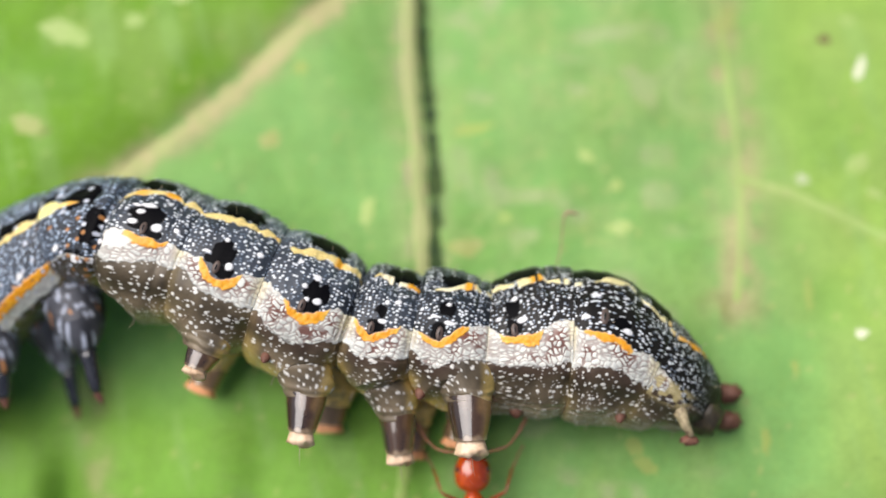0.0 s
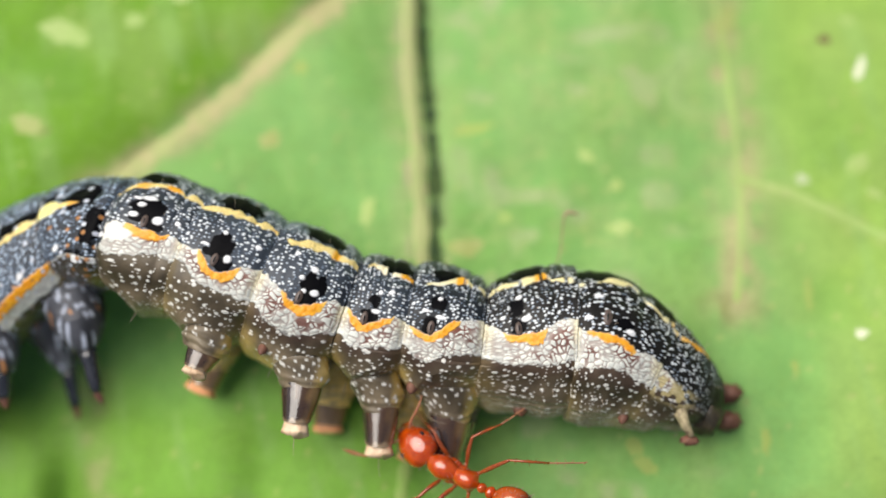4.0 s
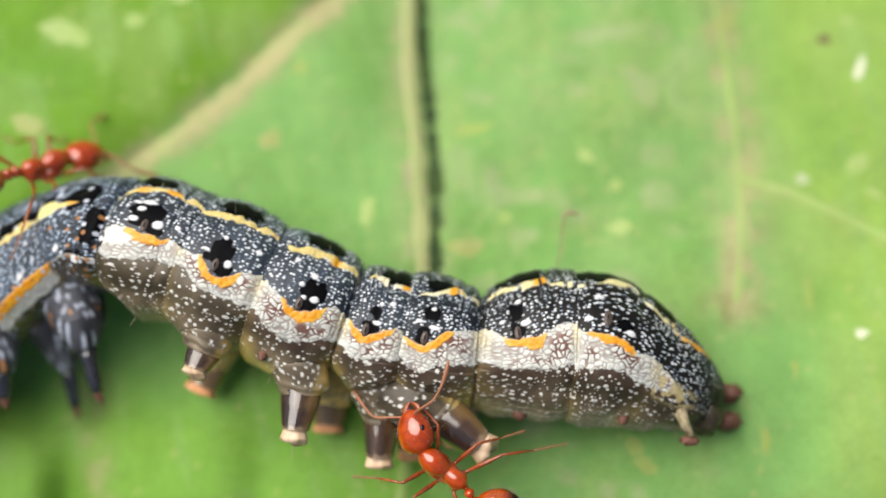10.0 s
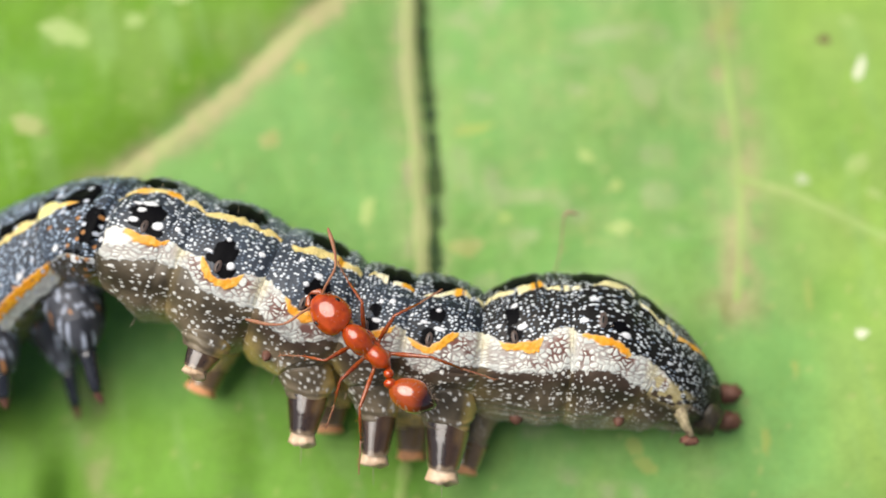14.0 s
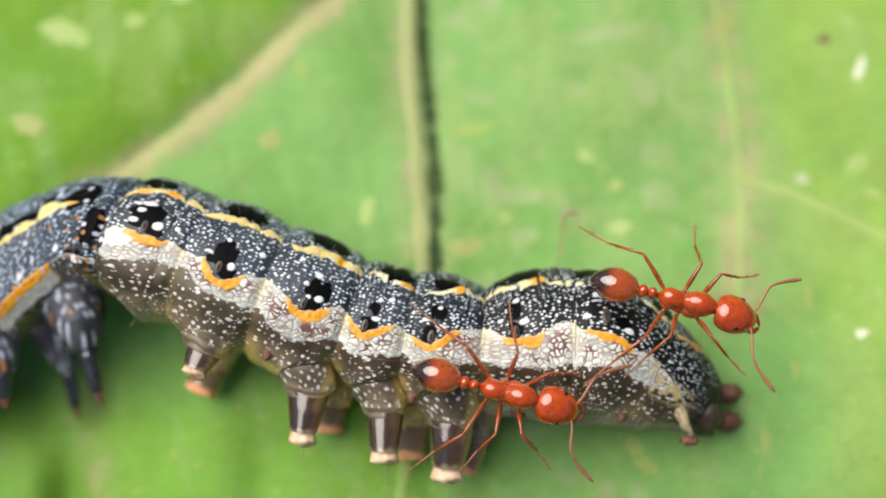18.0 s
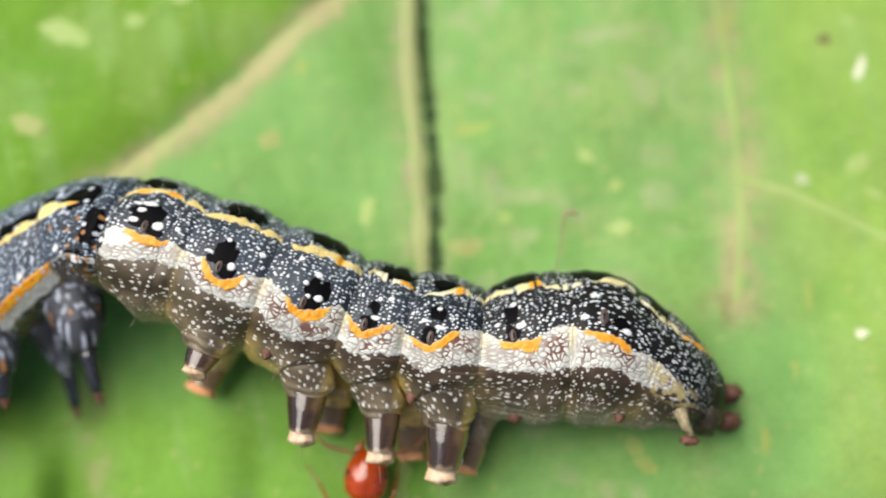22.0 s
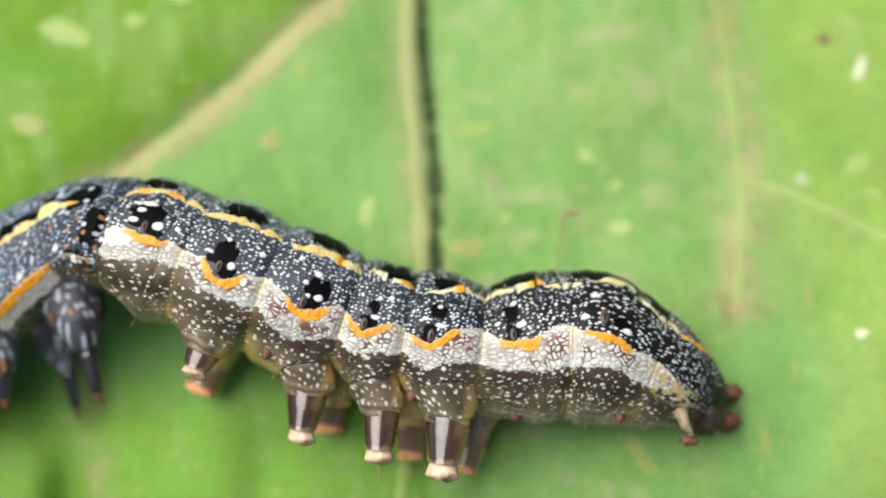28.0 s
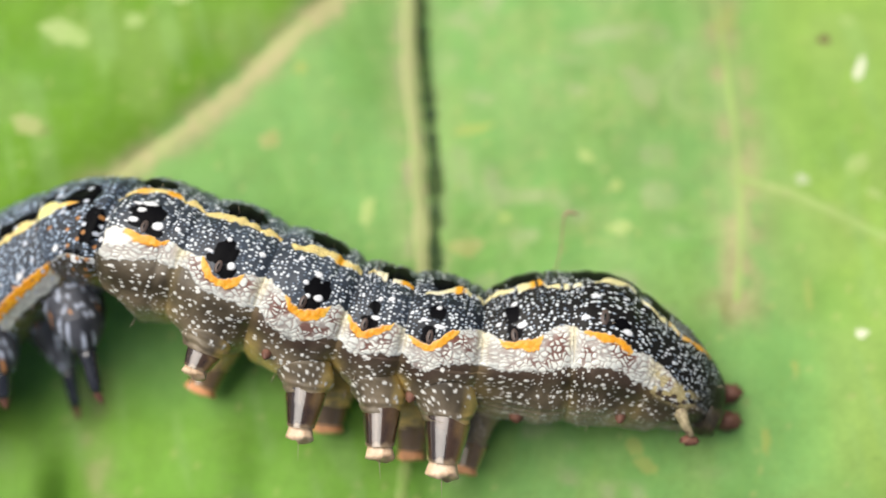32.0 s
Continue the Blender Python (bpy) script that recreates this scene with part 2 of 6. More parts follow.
col = blend(col, (0.145, 0.325, 0.012), step(-0.3, 0.6, left_of))
col = blend(col, (0.29, 0.47, 0.078), step(8.2, 11.4, fx + 0.6 * value_noise(fx * 0.5, fy * 0.5, 11) - 0.30 * np.clip(4 - fy, 0, 5)) * 0.9)
col = blend(col, (0.26, 0.43, 0.13), 0.5 * step(0.35, 0.75, value_noise(fx * 0.33, fy * 0.33, 12)) * step(-1.0, 1.5, fx) * step(8.0, 5.0, fx))
col = blend(col, (0.29, 0.42, 0.11), 0.35 * step(0.55, 0.8, value_noise(fx * 0.7 + 3, fy * 0.5, 13)))
col = blend(col, (0.15, 0.35, 0.05), 0.35 * step(0.5, 0.85, value_noise(fx * 0.45 + 9, fy * 0.45, 14)))
col = blend(col, (0.185, 0.40, 0.028), 0.75 * step(-0.5, -3.5, fy + 0.8 * value_noise(fx * 0.4, fy * 0.4, 15)) * step(3.0, -2.0, fx))
net, net2, own = cells(fx * 1.6, fy * 1.6, 21)
col = blend(col, (0.25, 0.42, 0.09), 0.3 * step(0.10, 0.02, net2 - net))
fleck, _, own = cells(fx * 1.1, fy * 1.1, 25)
col = blend(col, (0.46, 0.50, 0.17), 0.6 * step(0.13, 0.05, fleck) * (own > 0.6))


def off_line(line):
    """Distance of each point of the blade from a vein, in millimetres."""
    best = np.full(fx.shape, 99.0)
    for (ax, ay), (bx, by) in zip(line[:-1], line[1:]):
        k = np.clip(((fx - ax) * (bx - ax) + (fy - ay) * (by - ay)) / ((bx - ax) ** 2 + (by - ay) ** 2), 0, 1)
        best = np.minimum(best, np.hypot(fx - ax - k * (bx - ax), fy - ay - k * (by - ay)))
    return best


for line, wide, tone, much in ((V_LEFT, 0.55, (0.46, 0.40, 0.21), 0.85), (V_MID, 0.70, (0.42, 0.44, 0.21), 0.75), (V_RIGHT, 0.75, (0.48, 0.40, 0.21), 0.8), (V_BRANCH, 0.3, (0.36, 0.46, 0.14), 0.5), (V_TAN, 0.5, (0.40, 0.38, 0.18), 0.6), (V_CRACK, 0.34, (0.05, 0.13, 0.04), 0.6)):
    patchy = 0.35 + 0.65 * step(0.25, 0.65, value_noise(fx * 2.2, fy * 2.2, 17))
    col = blend(col, tone, much * np.exp(-(off_line(line) / wide) ** 2) * patchy)
smudge = np.exp(-((fx - 7.9) / 0.9) ** 2 - ((fy + 0.4) / 0.45) ** 2) * step(0.4, 0.7, value_noise(fx * 3, fy * 3, 28))
col = blend(col, (0.22, 0.24, 0.07), 0.7 * smudge)
peach = np.exp(-(np.abs(off_line(V_MID) - 0.32) / 0.13) ** 2) * (fx < -0.9) * step(0.35, 0.6, value_noise(fx * 2, fy * 1.3, 29))
col = blend(col, (0.52, 0.42, 0.27), 0.8 * peach)
blotch = step(0.50, 0.72, value_noise(fx * 1.5 + 2, fy * 1.5, 22)) * step(-0.2, 0.8, fx) * step(9.0, 6.0, fx) * step(0.5, 2.0, fy)
col = blend(col, (0.36, 0.47, 0.16), 0.35 * blotch * step(0.3, 0.6, value_noise(fx * 4, fy * 4, 23)))
# rubbed, dried patches in the pale middle of the blade
dry = step(0.52, 0.74, value_noise(fx * 0.8 + 7, fy * 1.6, 18)) * step(-0.5, 0.8, fx) * step(9.0, 5.0, fx)
col = blend(col, (0.43, 0.48, 0.25), 0.55 * dry * step(0.2, 0.7, value_noise(fx * 2, fy * 2, 19)))
streak = step(0.62, 0.8, value_noise(fx * 2.5 + 0.6 * fy, fy * 0.5, 20))
col = blend(col, (0.27, 0.46, 0.13), 0.35 * streak)
col = col * (1 + 0.10 * (value_noise(fx * 2.3, fy * 2.3, 26) - 0.5) + 0.12 * (value_noise(fx * 5.6, fy * 5.6, 27) - 0.5))[:, None]
pigment(blade, col)
thick = blade.modifiers.new("thickness", "SOLIDIFY")
thick.thickness, thick.offset = 0.3 * MM, -1


def vein(line, width, rise, mat, label, name="vein", ragged=0.35, grow=1.0):
    """A low rounded rib along the blade."""
    p = smooth_path(line, 30)
    d = np.gradient(p, axis=0)
    d /= np.linalg.norm(d, axis=1)[:, None]
    n = np.stack([-d[:, 1], d[:, 0]], -1)
    k = np.linspace(-1, 1, 11)
    wob = width * np.linspace(1, grow, len(p)) * (1 + ragged * (value_noise(np.arange(len(p)) * 0.31, np.zeros(len(p)), len(p)) - 0.5) + ragged * (value_noise(np.arange(len(p)) * 0.9, np.zeros(len(p)), len(p) + 1) - 0.5))
    xy = p[:, None, :] + n[:, None, :] * (k[None, :, None] * wob[:, None, None] / 2)
    z = leaf_height(xy[..., 0], xy[..., 1]) + rise * np.sqrt(np.maximum(0, 1 - k ** 2))[None, :] + 0.004
    z[:, 0] -= 0.05
    z[:, -1] -= 0.05
    return place_mesh(name, np.concatenate([xy, z[..., None]], -1).reshape(-1, 3), grid_faces(len(p), 11), mat, leaf, label)


vein(V_LEFT, 0.55, 0.012, VEIN_TAN, "broad tan side vein", grow=2.0, ragged=0.7)
vein(V_MID, 0.50, 0.07, VEIN, "pale raised midrib", "midrib")
vein(V_MID_LOW, 0.38, 0.04, VEIN_FAINT, "faint lower midrib", "midrib")
# narrow dark strip with a ragged edge beside the midrib
vein(V_CRACK, 0.42, 0.015, CRACK, "dark crack along the midrib", "crack", ragged=0.9)
vein(V_RIGHT, 0.22, 0.006, VEIN_YELLOW, "faint side vein")
vein(V_BRANCH, 0.26, 0.015, VEIN_YELLOW, "faint side vein")
vein(V_LOW, 0.35, 0.08, VEIN_FAINT, "faint side vein")


def fleck_on_leaf(x, y, length, width, turn, mat, seed):
    """A thin scar with an uneven edge lying on the blade."""
    rnd = random.Random(seed)
    c, s = math.cos(radians(turn)), math.sin(radians(turn))
    verts, rings, sides = [], 4, 18
    edge = [1 + rnd.uniform(-0.3, 0.3) for _ in range(sides)]
    for i in range(rings + 1):
        f = i / rings
        for k in range(sides):
            a = 2 * math.pi * k / sides
            u, v = math.cos(a) * length / 2 * f * edge[k], math.sin(a) * width / 2 * f * edge[k]
            px, py = x + u * c - v * s, y + u * s + v * c
            verts.append((px, py, float(leaf_height(np.array([px]), np.array([py]))[0]) + 0.012 * (1.6 - f * 1.4)))
    place_mesh("fleck", verts, grid_faces(rings + 1, sides, True), mat, leaf)


for spec in (
        (-11.32, 8.17, 1.37, 0.73, -20, SPOT_PALE, 0),
        (-9.22, 8.49, 0.58, 0.45, 0, SPOT_PALE, 1),
        (-7.88, 9.24, 0.55, 0.39, 0, SPOT_PALE, 2),
        (-2.21, 2.62, 0.90, 0.42, 75, SPOT_PALE, 3),
        (4.18, 4.28, 0.45, 0.42, 0, SPOT_PALE, 4),
        (5.13, 2.11, 0.68, 0.42, 0, SPOT_PALE, 5),
        (12.33, 6.96, 0.74, 0.28, 70, SPOT_WHITE, 6),
        (10.42, 3.55, 0.46, 0.38, 0, SPOT_DULL, 7),
        (11.83, -1.10, 0.36, 0.30, 0, SPOT_WHITE, 8),
        (1.80, 2.47, 0.45, 0.35, 0, SPOT_PALE, 9),
        (5.04, 3.41, 0.42, 0.35, 0, SPOT_PALE, 10),
        (12.08, 8.52, 0.39, 0.29, 0, SPOT_PALE, 11),
        (11.36, 7.92, 0.35, 0.35, 0, SPOT_BROWN, 12),
        (0.62, 1.54, 1.13, 0.55, 0, SPOT_TAN, 13),
        (-5.10, 4.82, 0.65, 0.55, 30, SPOT_TAN, 14),
        (-12.10, 5.10, 0.97, 0.65, -20, SPOT_TAN, 15),
        (5.32, -4.25, 0.65, 0.42, -50, SPOT_FAINT, 16),
        (5.59, -4.76, 0.74, 0.35, -30, SPOT_FAINT, 17),
        (12.06, 4.00, 0.90, 0.45, 40, SPOT_PALE, 18),
        (0.85, 5.15, 1.29, 0.35, 10, SPOT_FAINT, 19),
        (8.95, -4.17, 0.26, 0.71, 0, SPOT_FAINT, 20),
        (9.90, -2.07, 0.23, 0.42, 10, SPOT_FAINT, 21),
        (10.44, 0.18, 0.23, 0.97, 0, SPOT_FAINT, 22),
        (8.39, 8.46, 0.97, 0.65, 60, SPOT_TAN, 23),
        (-11.70, 4.90, 0.50, 0.26, 15, SPOT_OLIVE, 24),
        (-4.25, 7.05, 0.45, 0.38, 0, SPOT_FAINT, 25),
        (12.55, 3.10, 0.55, 0.22, -30, SPOT_PALE, 26),
):
    fleck_on_leaf(*spec)

# ---- a dry fibre standing on the blade ----
fibre = new("dry_fibre")
tagged(fibre, "thin dry brown plant fibre sticking to the leaf", "fibre")
v, f = ring_tube(smooth_path([(2.86, 0.09, 1.15), (3.17, 0.55, 1.52), (3.28, 1.09, 1.90), (3.33, 1.70, 2.31)]), [0.022] * 19, 6)
place_mesh("stalk", v, f, FIBRE, fibre)
v, f = ring_tube(smooth_path([(3.33, 1.70, 2.31), (3.47, 1.83, 2.35), (3.75, 1.77, 2.33)]), [0.04, 0.05, 0.06, 0.05, 0.05, 0.05, 0.06, 0.07, 0.06, 0.05, 0.05, 0.03, 0.02], 6)
place_mesh("tip", v, f, FIBRE, fibre)

# ---- the caterpillar ----
SPINE = [(-15.425, -3.676, -1.647, 1.144),
    (-14.324, -2.061, -0.701, 1.556),
    (-13.019, -0.578, 0.306, 1.732),
    (-11.428, 0.524, 1.295, 1.773),
    (-9.894, 1.087, 2.162, 1.622),
    (-8.148, 0.606, 2.636, 2.002),
    (-7.046, 0.253, 2.679, 2.011),
    (-5.958, -0.185, 2.642, 2.114),
    (-5.003, -0.549, 2.577, 2.035),
    (-3.932, -0.912, 2.458, 2.065),
    (-2.739, -1.334, 2.321, 1.912),
    (-1.974, -1.552, 2.251, 1.897),
    (-1.209, -1.683, 2.208, 1.882),
    (0.092, -1.931, 2.127, 1.867),
    (1.193, -2.091, 2.075, 1.714),
    (2.392, -1.979, 2.007, 1.993),
    (3.316, -1.951, 1.963, 2.088),
    (4.237, -2.068, 1.925, 2.088),
    (5.471, -2.494, 1.734, 1.69),
    (6.491, -3.001, 1.412, 1.264),
    (7.512, -3.464, 0.946, 0.683)]
CENTRE_LINE = smooth_path(SPINE, 24)
# ends of the body rings along the centre line, counted in control points of the spine
RINGS = [("thorax_segment", 0.0, 1.4), ("thorax_segment", 1.4, 2.6), ("thorax_segment", 2.6, 3.78), ("abdomen_segment", 3.78, 4.72), ("abdomen_segment", 4.72, 6.28),
         ("abdomen_segment", 6.28, 8.22), ("abdomen_segment", 8.22, 10.12), ("abdomen_segment", 10.12, 12.15), ("abdomen_segment", 12.15, 13.78), ("abdomen_segment", 13.78, 16.0),
         ("abdomen_segment", 16.0, 17.95), ("tail_segment", 17.95, 20.0)]
# markings of each ring, in shares of its length (u) and degrees above the side line: upper and lower edge of the stripe, lower edge of
# the orange crescent, the golden line with its half width, black spots, black patches beside the back line and white dots with their half sizes
MARKS = {}


def markings(ring, **looks):
    MARKS[ring] = looks


for ring in (0, 1):
    markings(ring, upper=[(0, -14), (1, -14)], lower=[(0, -38), (1, -37.5)], crescent=[(-0.2, -25), (1.2, -24.5)], gold=[(-0.2, 30, 0.05), (0.5, 31, 0.08), (1.2, 30, 0.05)], black=[], ridge=[], dots=[])
markings(2, upper=[(0, -14), (0.10, -14), (0.31, -13), (0.58, -11.5), (0.84, -12), (1.05, -15)],
         lower=[(0, -37.5), (0.24, -35), (0.51, -33.5), (0.87, -36), (1.1, -35)],
         crescent=[(-0.2, -25), (0, -24.5), (0.23, -22), (0.50, -20.5), (0.78, -21), (0.99, -20.5), (1.05, -15)],
         gold=[(0.2, 30, 0.03), (0.54, 29.5, 0.06), (0.66, 29.5, 0.10), (0.73, 29.8, 0.03), (0.82, 30, 0.11), (0.88, 31, 0.13), (0.98, 31, 0.10), (1.1, 32, 0.08)],
         black=[(0.75, 39, 0.6, 0.2)], ridge=[], dots=[(0.59, -6, 0.14, 0.12)])
markings(3, upper=[(0, -15), (1, -15)], lower=[(0, -16), (1, -16)], crescent=[], gold=[(0.20, 33, 0.03), (0.30, 33, 0.07), (0.45, 33, 0.06), (0.55, 33, 0.02)],
         black=[(0.85, 11, 0.30, 0.55), (0.55, 42, 0.40, 0.35), (0.70, -31, 0.45, 0.55), (0.06, 44, 0.30, 0.25)], ridge=[], dots=[(0.17, 35.5, 0.27, 0.24), (0.34, -7.5, 0.14, 0.10), (0.72, -19.5, 0.16, 0.14), (1.0, -18, 0.14, 0.12)])
markings(4,
         upper=[(0.05, -9.6), (0.077, -4), (0.096, 10), (0.128, 15.5), (0.205, 17), (0.237, 16.5), (0.34, 15), (0.468, 14), (0.641, 13), (0.776, 16.5), (0.891, 15), (1.019, 11.5), (1.173, 12.5), (1.256, 15.5)],
         lower=[(0.045, -9.5), (0.103, -10), (0.231, -7), (0.365, -6.5), (0.532, -1.5), (0.833, -1.5), (1, -2.5), (1.135, 2), (1.25, 0.5)],
         crescent=[(0.25, 11.5), (0.288, 9), (0.372, 8), (0.519, 7), (0.667, 10), (0.744, 13), (0.808, 16.5)],
         gold=[(-0.16, 33.5, 0.061), (-0.103, 41, 0.061), (-0.026, 45, 0.061), (0.013, 45.5, 0.015), (0.058, 47, 0.061), (0.186, 52, 0.069), (0.321, 56, 0.061), (0.404, 56.5, 0.069), (0.468, 57.5, 0.092), (0.526, 57, 0.107), (0.609, 55.5, 0.077), (0.679, 53.5, 0.046), (0.853, 54.5, 0.061), (0.929, 53.5, 0.077), (1.013, 51.5, 0.061)],
         black=[(0.404, 29.5, 0.338, 0.338), (0.526, 18.5, 0.23, 0.138), (0.359, 21, 0.276, 0.123)],
         ridge=[(0.295, 68, 0.461, 0.107)],
         dots=[(0.282, 24, 0.1, 0.077), (0.532, 23, 0.138, 0.123), (0.321, 33, 0.077, 0.061), (0.045, 2.5, 0.123, 0.107), (0.353, 40, 0.153, 0.061), (0.256, 38.5, 0.107, 0.046), (0.006, 21.5, 0.107, 0.054), (0.84, 25.5, 0.077, 0.061)])
markings(5,
         upper=[(0.139, 12.5), (0.247, 13), (0.304, 10), (0.376, 6.5), (0.454, 3.5), (0.557, 3.5), (0.655, 5.5), (0.732, 10), (0.789, 12.5), (0.912, 14), (1.01, 16.5)],
         lower=[(0.113, 1.5), (0.258, -6), (0.412, -8.5), (0.567, -9.5), (0.747, -9.5), (0.943, -9.5), (1.103, -8.5)],
         crescent=[(0.227, 11), (0.289, 4.5), (0.361, 0), (0.479, -1.5), (0.629, -1.5), (0.747, 2), (0.778, 10.5)],
         gold=[(0.01, 51, 0.046), (0.062, 49.5, 0.069), (0.139, 50.5, 0.077), (0.237, 51, 0.077), (0.345, 52, 0.092), (0.454, 53, 0.107), (0.536, 53, 0.107), (0.613, 53.5, 0.092), (0.696, 53.5, 0.061), (0.763, 53, 0.038), (0.82, 53, 0.077), (0.928, 54, 0.069), (1.041, 53, 0.061), (1.134, 51, 0.031)],
         black=[(0.469, 20.5, 0.322, 0.368), (0.536, 9.5, 0.307, 0.2), (0.314, 14.5, 0.138, 0.107)],
         ridge=[(0.392, 64.5, 0.614, 0.169)],
         dots=[(0.593, 14, 0.13, 0.123), (0.263, 19, 0.123, 0.061), (0.433, 32, 0.077, 0.061), (0.876, 31.5, 0.092, 0.061)])
markings(6,
         upper=[(-0.058, 15), (0.074, 15.5), (0.221, 11), (0.316, 8), (0.421, 4.5), (0.484, 2.5), (0.558, 3), (0.637, 5), (0.705, 9.5), (0.774, 12), (0.816, 12.5), (0.868, 16), (0.974, 14.5)],
         lower=[(0.089, -8), (0.184, -14.5), (0.337, -18), (0.484, -20), (0.6, -18.5), (0.758, -13.5), (0.942, -10.5), (1.063, -9)],
         crescent=[(0.295, 6), (0.384, -0.5), (0.479, -3.5), (0.595, -4), (0.695, -0.5), (0.763, 4), (0.789, 11)],
         gold=[(0.142, 50, 0.031), (0.211, 47.5, 0.077), (0.305, 49.5, 0.092), (0.4, 51.5, 0.092), (0.489, 52.5, 0.107), (0.579, 54, 0.115), (0.674, 54, 0.092), (0.737, 54, 0.054), (0.795, 53.5, 0.077), (0.858, 53.5, 0.061), (0.937, 56, 0.092), (1.047, 54, 0.077), (1.153, 52.5, 0.046)],
         black=[(0.563, 20, 0.23, 0.368), (0.663, 21, 0.2, 0.276), (0.579, 8, 0.307, 0.184)],
         ridge=[(0.542, 70.5, 0.583, 0.153)],
         dots=[(0.637, 14.5, 0.138, 0.107), (0.563, 31.5, 0.123, 0.077), (0.458, 22, 0.092, 0.069), (0.526, 13.5, 0.077, 0.061), (0.321, 39.5, 0.077, 0.046)])
markings(7,
         upper=[(-0.118, 15.5), (0.025, 12), (0.167, 7.5), (0.305, 3.5), (0.404, 3.5), (0.562, 7.5), (0.759, 11), (0.828, 11.5), (0.877, 13), (0.975, 11)],
         lower=[(0.049, -9), (0.187, -15.5), (0.429, -16.5), (0.635, -11), (0.872, -11), (0.985, -11)],
         crescent=[(0.03, 10), (0.123, 2.5), (0.286, -2.5), (0.453, -2.5), (0.635, 2.5), (0.818, 6), (0.862, 11)],
         gold=[(0.128, 54.5, 0.046), (0.232, 58, 0.061), (0.419, 56, 0.092), (0.67, 53, 0.107), (0.813, 51.5, 0.092), (0.916, 52.5, 0.092), (1.005, 52, 0.077), (1.054, 48.5, 0.077), (1.113, 44.5, 0.061)],
         black=[(0.478, 23, 0.2, 0.184), (0.419, 9.5, 0.246, 0.215)],
         ridge=[(0.714, 65, 0.507, 0.184)],
         dots=[(0.537, 14.5, 0.169, 0.077), (0.557, 30, 0.077, 0.061), (0.773, 32, 0.092, 0.061)])
markings(8,
         upper=[(-0.117, 12.5), (0.012, 7), (0.104, 6), (0.209, 3), (0.294, 1), (0.368, 5), (0.454, 11), (0.552, 15.5), (0.65, 17), (0.748, 19.5), (0.945, 23), (1.031, 23)],
         lower=[(-0.049, -6.5), (0.104, -13), (0.209, -18.5), (0.331, -18.5), (0.479, -12), (0.644, -10.5), (0.877, -8.5), (1.067, -8.5)],
         crescent=[(0.049, 5.5), (0.153, 0), (0.264, -4), (0.356, -2.5), (0.472, 3.5), (0.613, 10.5), (0.663, 15.5)],
         gold=[(0.153, 45, 0.046), (0.202, 46.5, 0.061), (0.288, 48, 0.084), (0.387, 51.5, 0.092), (0.491, 55.5, 0.092), (0.546, 57, 0.107), (0.62, 57.5, 0.077), (0.742, 56, 0.046), (0.871, 56.5, 0.046), (0.982, 56, 0.061)],
         black=[(0.331, 28, 0.23, 0.2), (0.282, 10, 0.215, 0.276)],
         ridge=[(0.356, 59, 0.368, 0.169)],
         dots=[(0.38, 17, 0.153, 0.077), (0.202, 20.5, 0.123, 0.061), (0.344, 32.5, 0.077, 0.046)])
markings(9,
         upper=[(-0.032, 23.5), (0.095, 19.5), (0.149, 15.5), (0.198, 13.5), (0.27, 11.5), (0.374, 11), (0.482, 11), (0.581, 12), (0.653, 14.5), (0.766, 18.5), (0.878, 19.5), (0.968, 19.5)],
         lower=[(0.018, -8.5), (0.104, -10), (0.23, -12.5), (0.369, -12.5), (0.563, -14), (0.788, -11), (1.023, -10)],
         crescent=[(0.162, 14), (0.194, 6), (0.338, 5), (0.428, 1), (0.523, 3.5), (0.59, 10.5)],
         gold=[(0, 57, 0.046), (0.068, 63, 0.061), (0.203, 64, 0.084), (0.329, 61, 0.092), (0.437, 58.5, 0.115), (0.514, 60, 0.115), (0.568, 61, 0.107), (0.649, 62, 0.077), (0.725, 56.5, 0.031), (0.82, 55, 0.092), (0.896, 55.5, 0.092), (0.959, 56, 0.077)],
         black=[(0.32, 34, 0.246, 0.23), (0.315, 18, 0.261, 0.215)],
         ridge=[(0.27, 82.5, 0.338, 0.153), (0.468, 75.5, 0.461, 0.123)],
         dots=[(0.383, 23, 0.153, 0.077), (0.351, 43.5, 0.092, 0.061), (0.167, 27.5, 0.092, 0.061)])
markings(10,
         upper=[(-0.051, 19.5), (0.046, 18), (0.195, 16), (0.303, 16), (0.426, 16), (0.533, 16.5), (0.631, 15.5), (0.682, 14), (0.749, 10.5), (0.815, 12.5), (0.892, 13.5), (0.954, 10.5)],
         lower=[(-0.01, -10), (0.369, -8), (0.528, -5.5), (0.692, -5.5), (0.795, -8.5), (0.887, -10), (1.021, -13), (1.082, -11.5)],
         crescent=[(0.179, 15), (0.277, 12), (0.436, 11), (0.554, 11), (0.651, 10), (0.728, 7), (0.744, 10.5)],
         gold=[(-0.031, 55.5, 0.077), (0.103, 57, 0.077), (0.241, 58, 0.077), (0.323, 61, 0.015), (0.374, 64, 0.077), (0.446, 65.5, 0.092), (0.513, 67.5, 0.092), (0.564, 69.5, 0.061), (0.646, 63.5, 0.061), (0.728, 60, 0.061), (0.785, 57.5, 0.069), (0.841, 56.5, 0.031), (0.897, 54, 0.077), (0.969, 56, 0.092), (1.031, 57, 0.077)],
         black=[(0.564, 27, 0.215, 0.153)],
         ridge=[(0.328, 76, 0.553, 0.169), (0.954, 69.5, 0.461, 0.123)],
         dots=[(0.636, 22, 0.123, 0.092), (0.205, 26, 0.123, 0.061), (0.303, 45.5, 0.107, 0.054)])
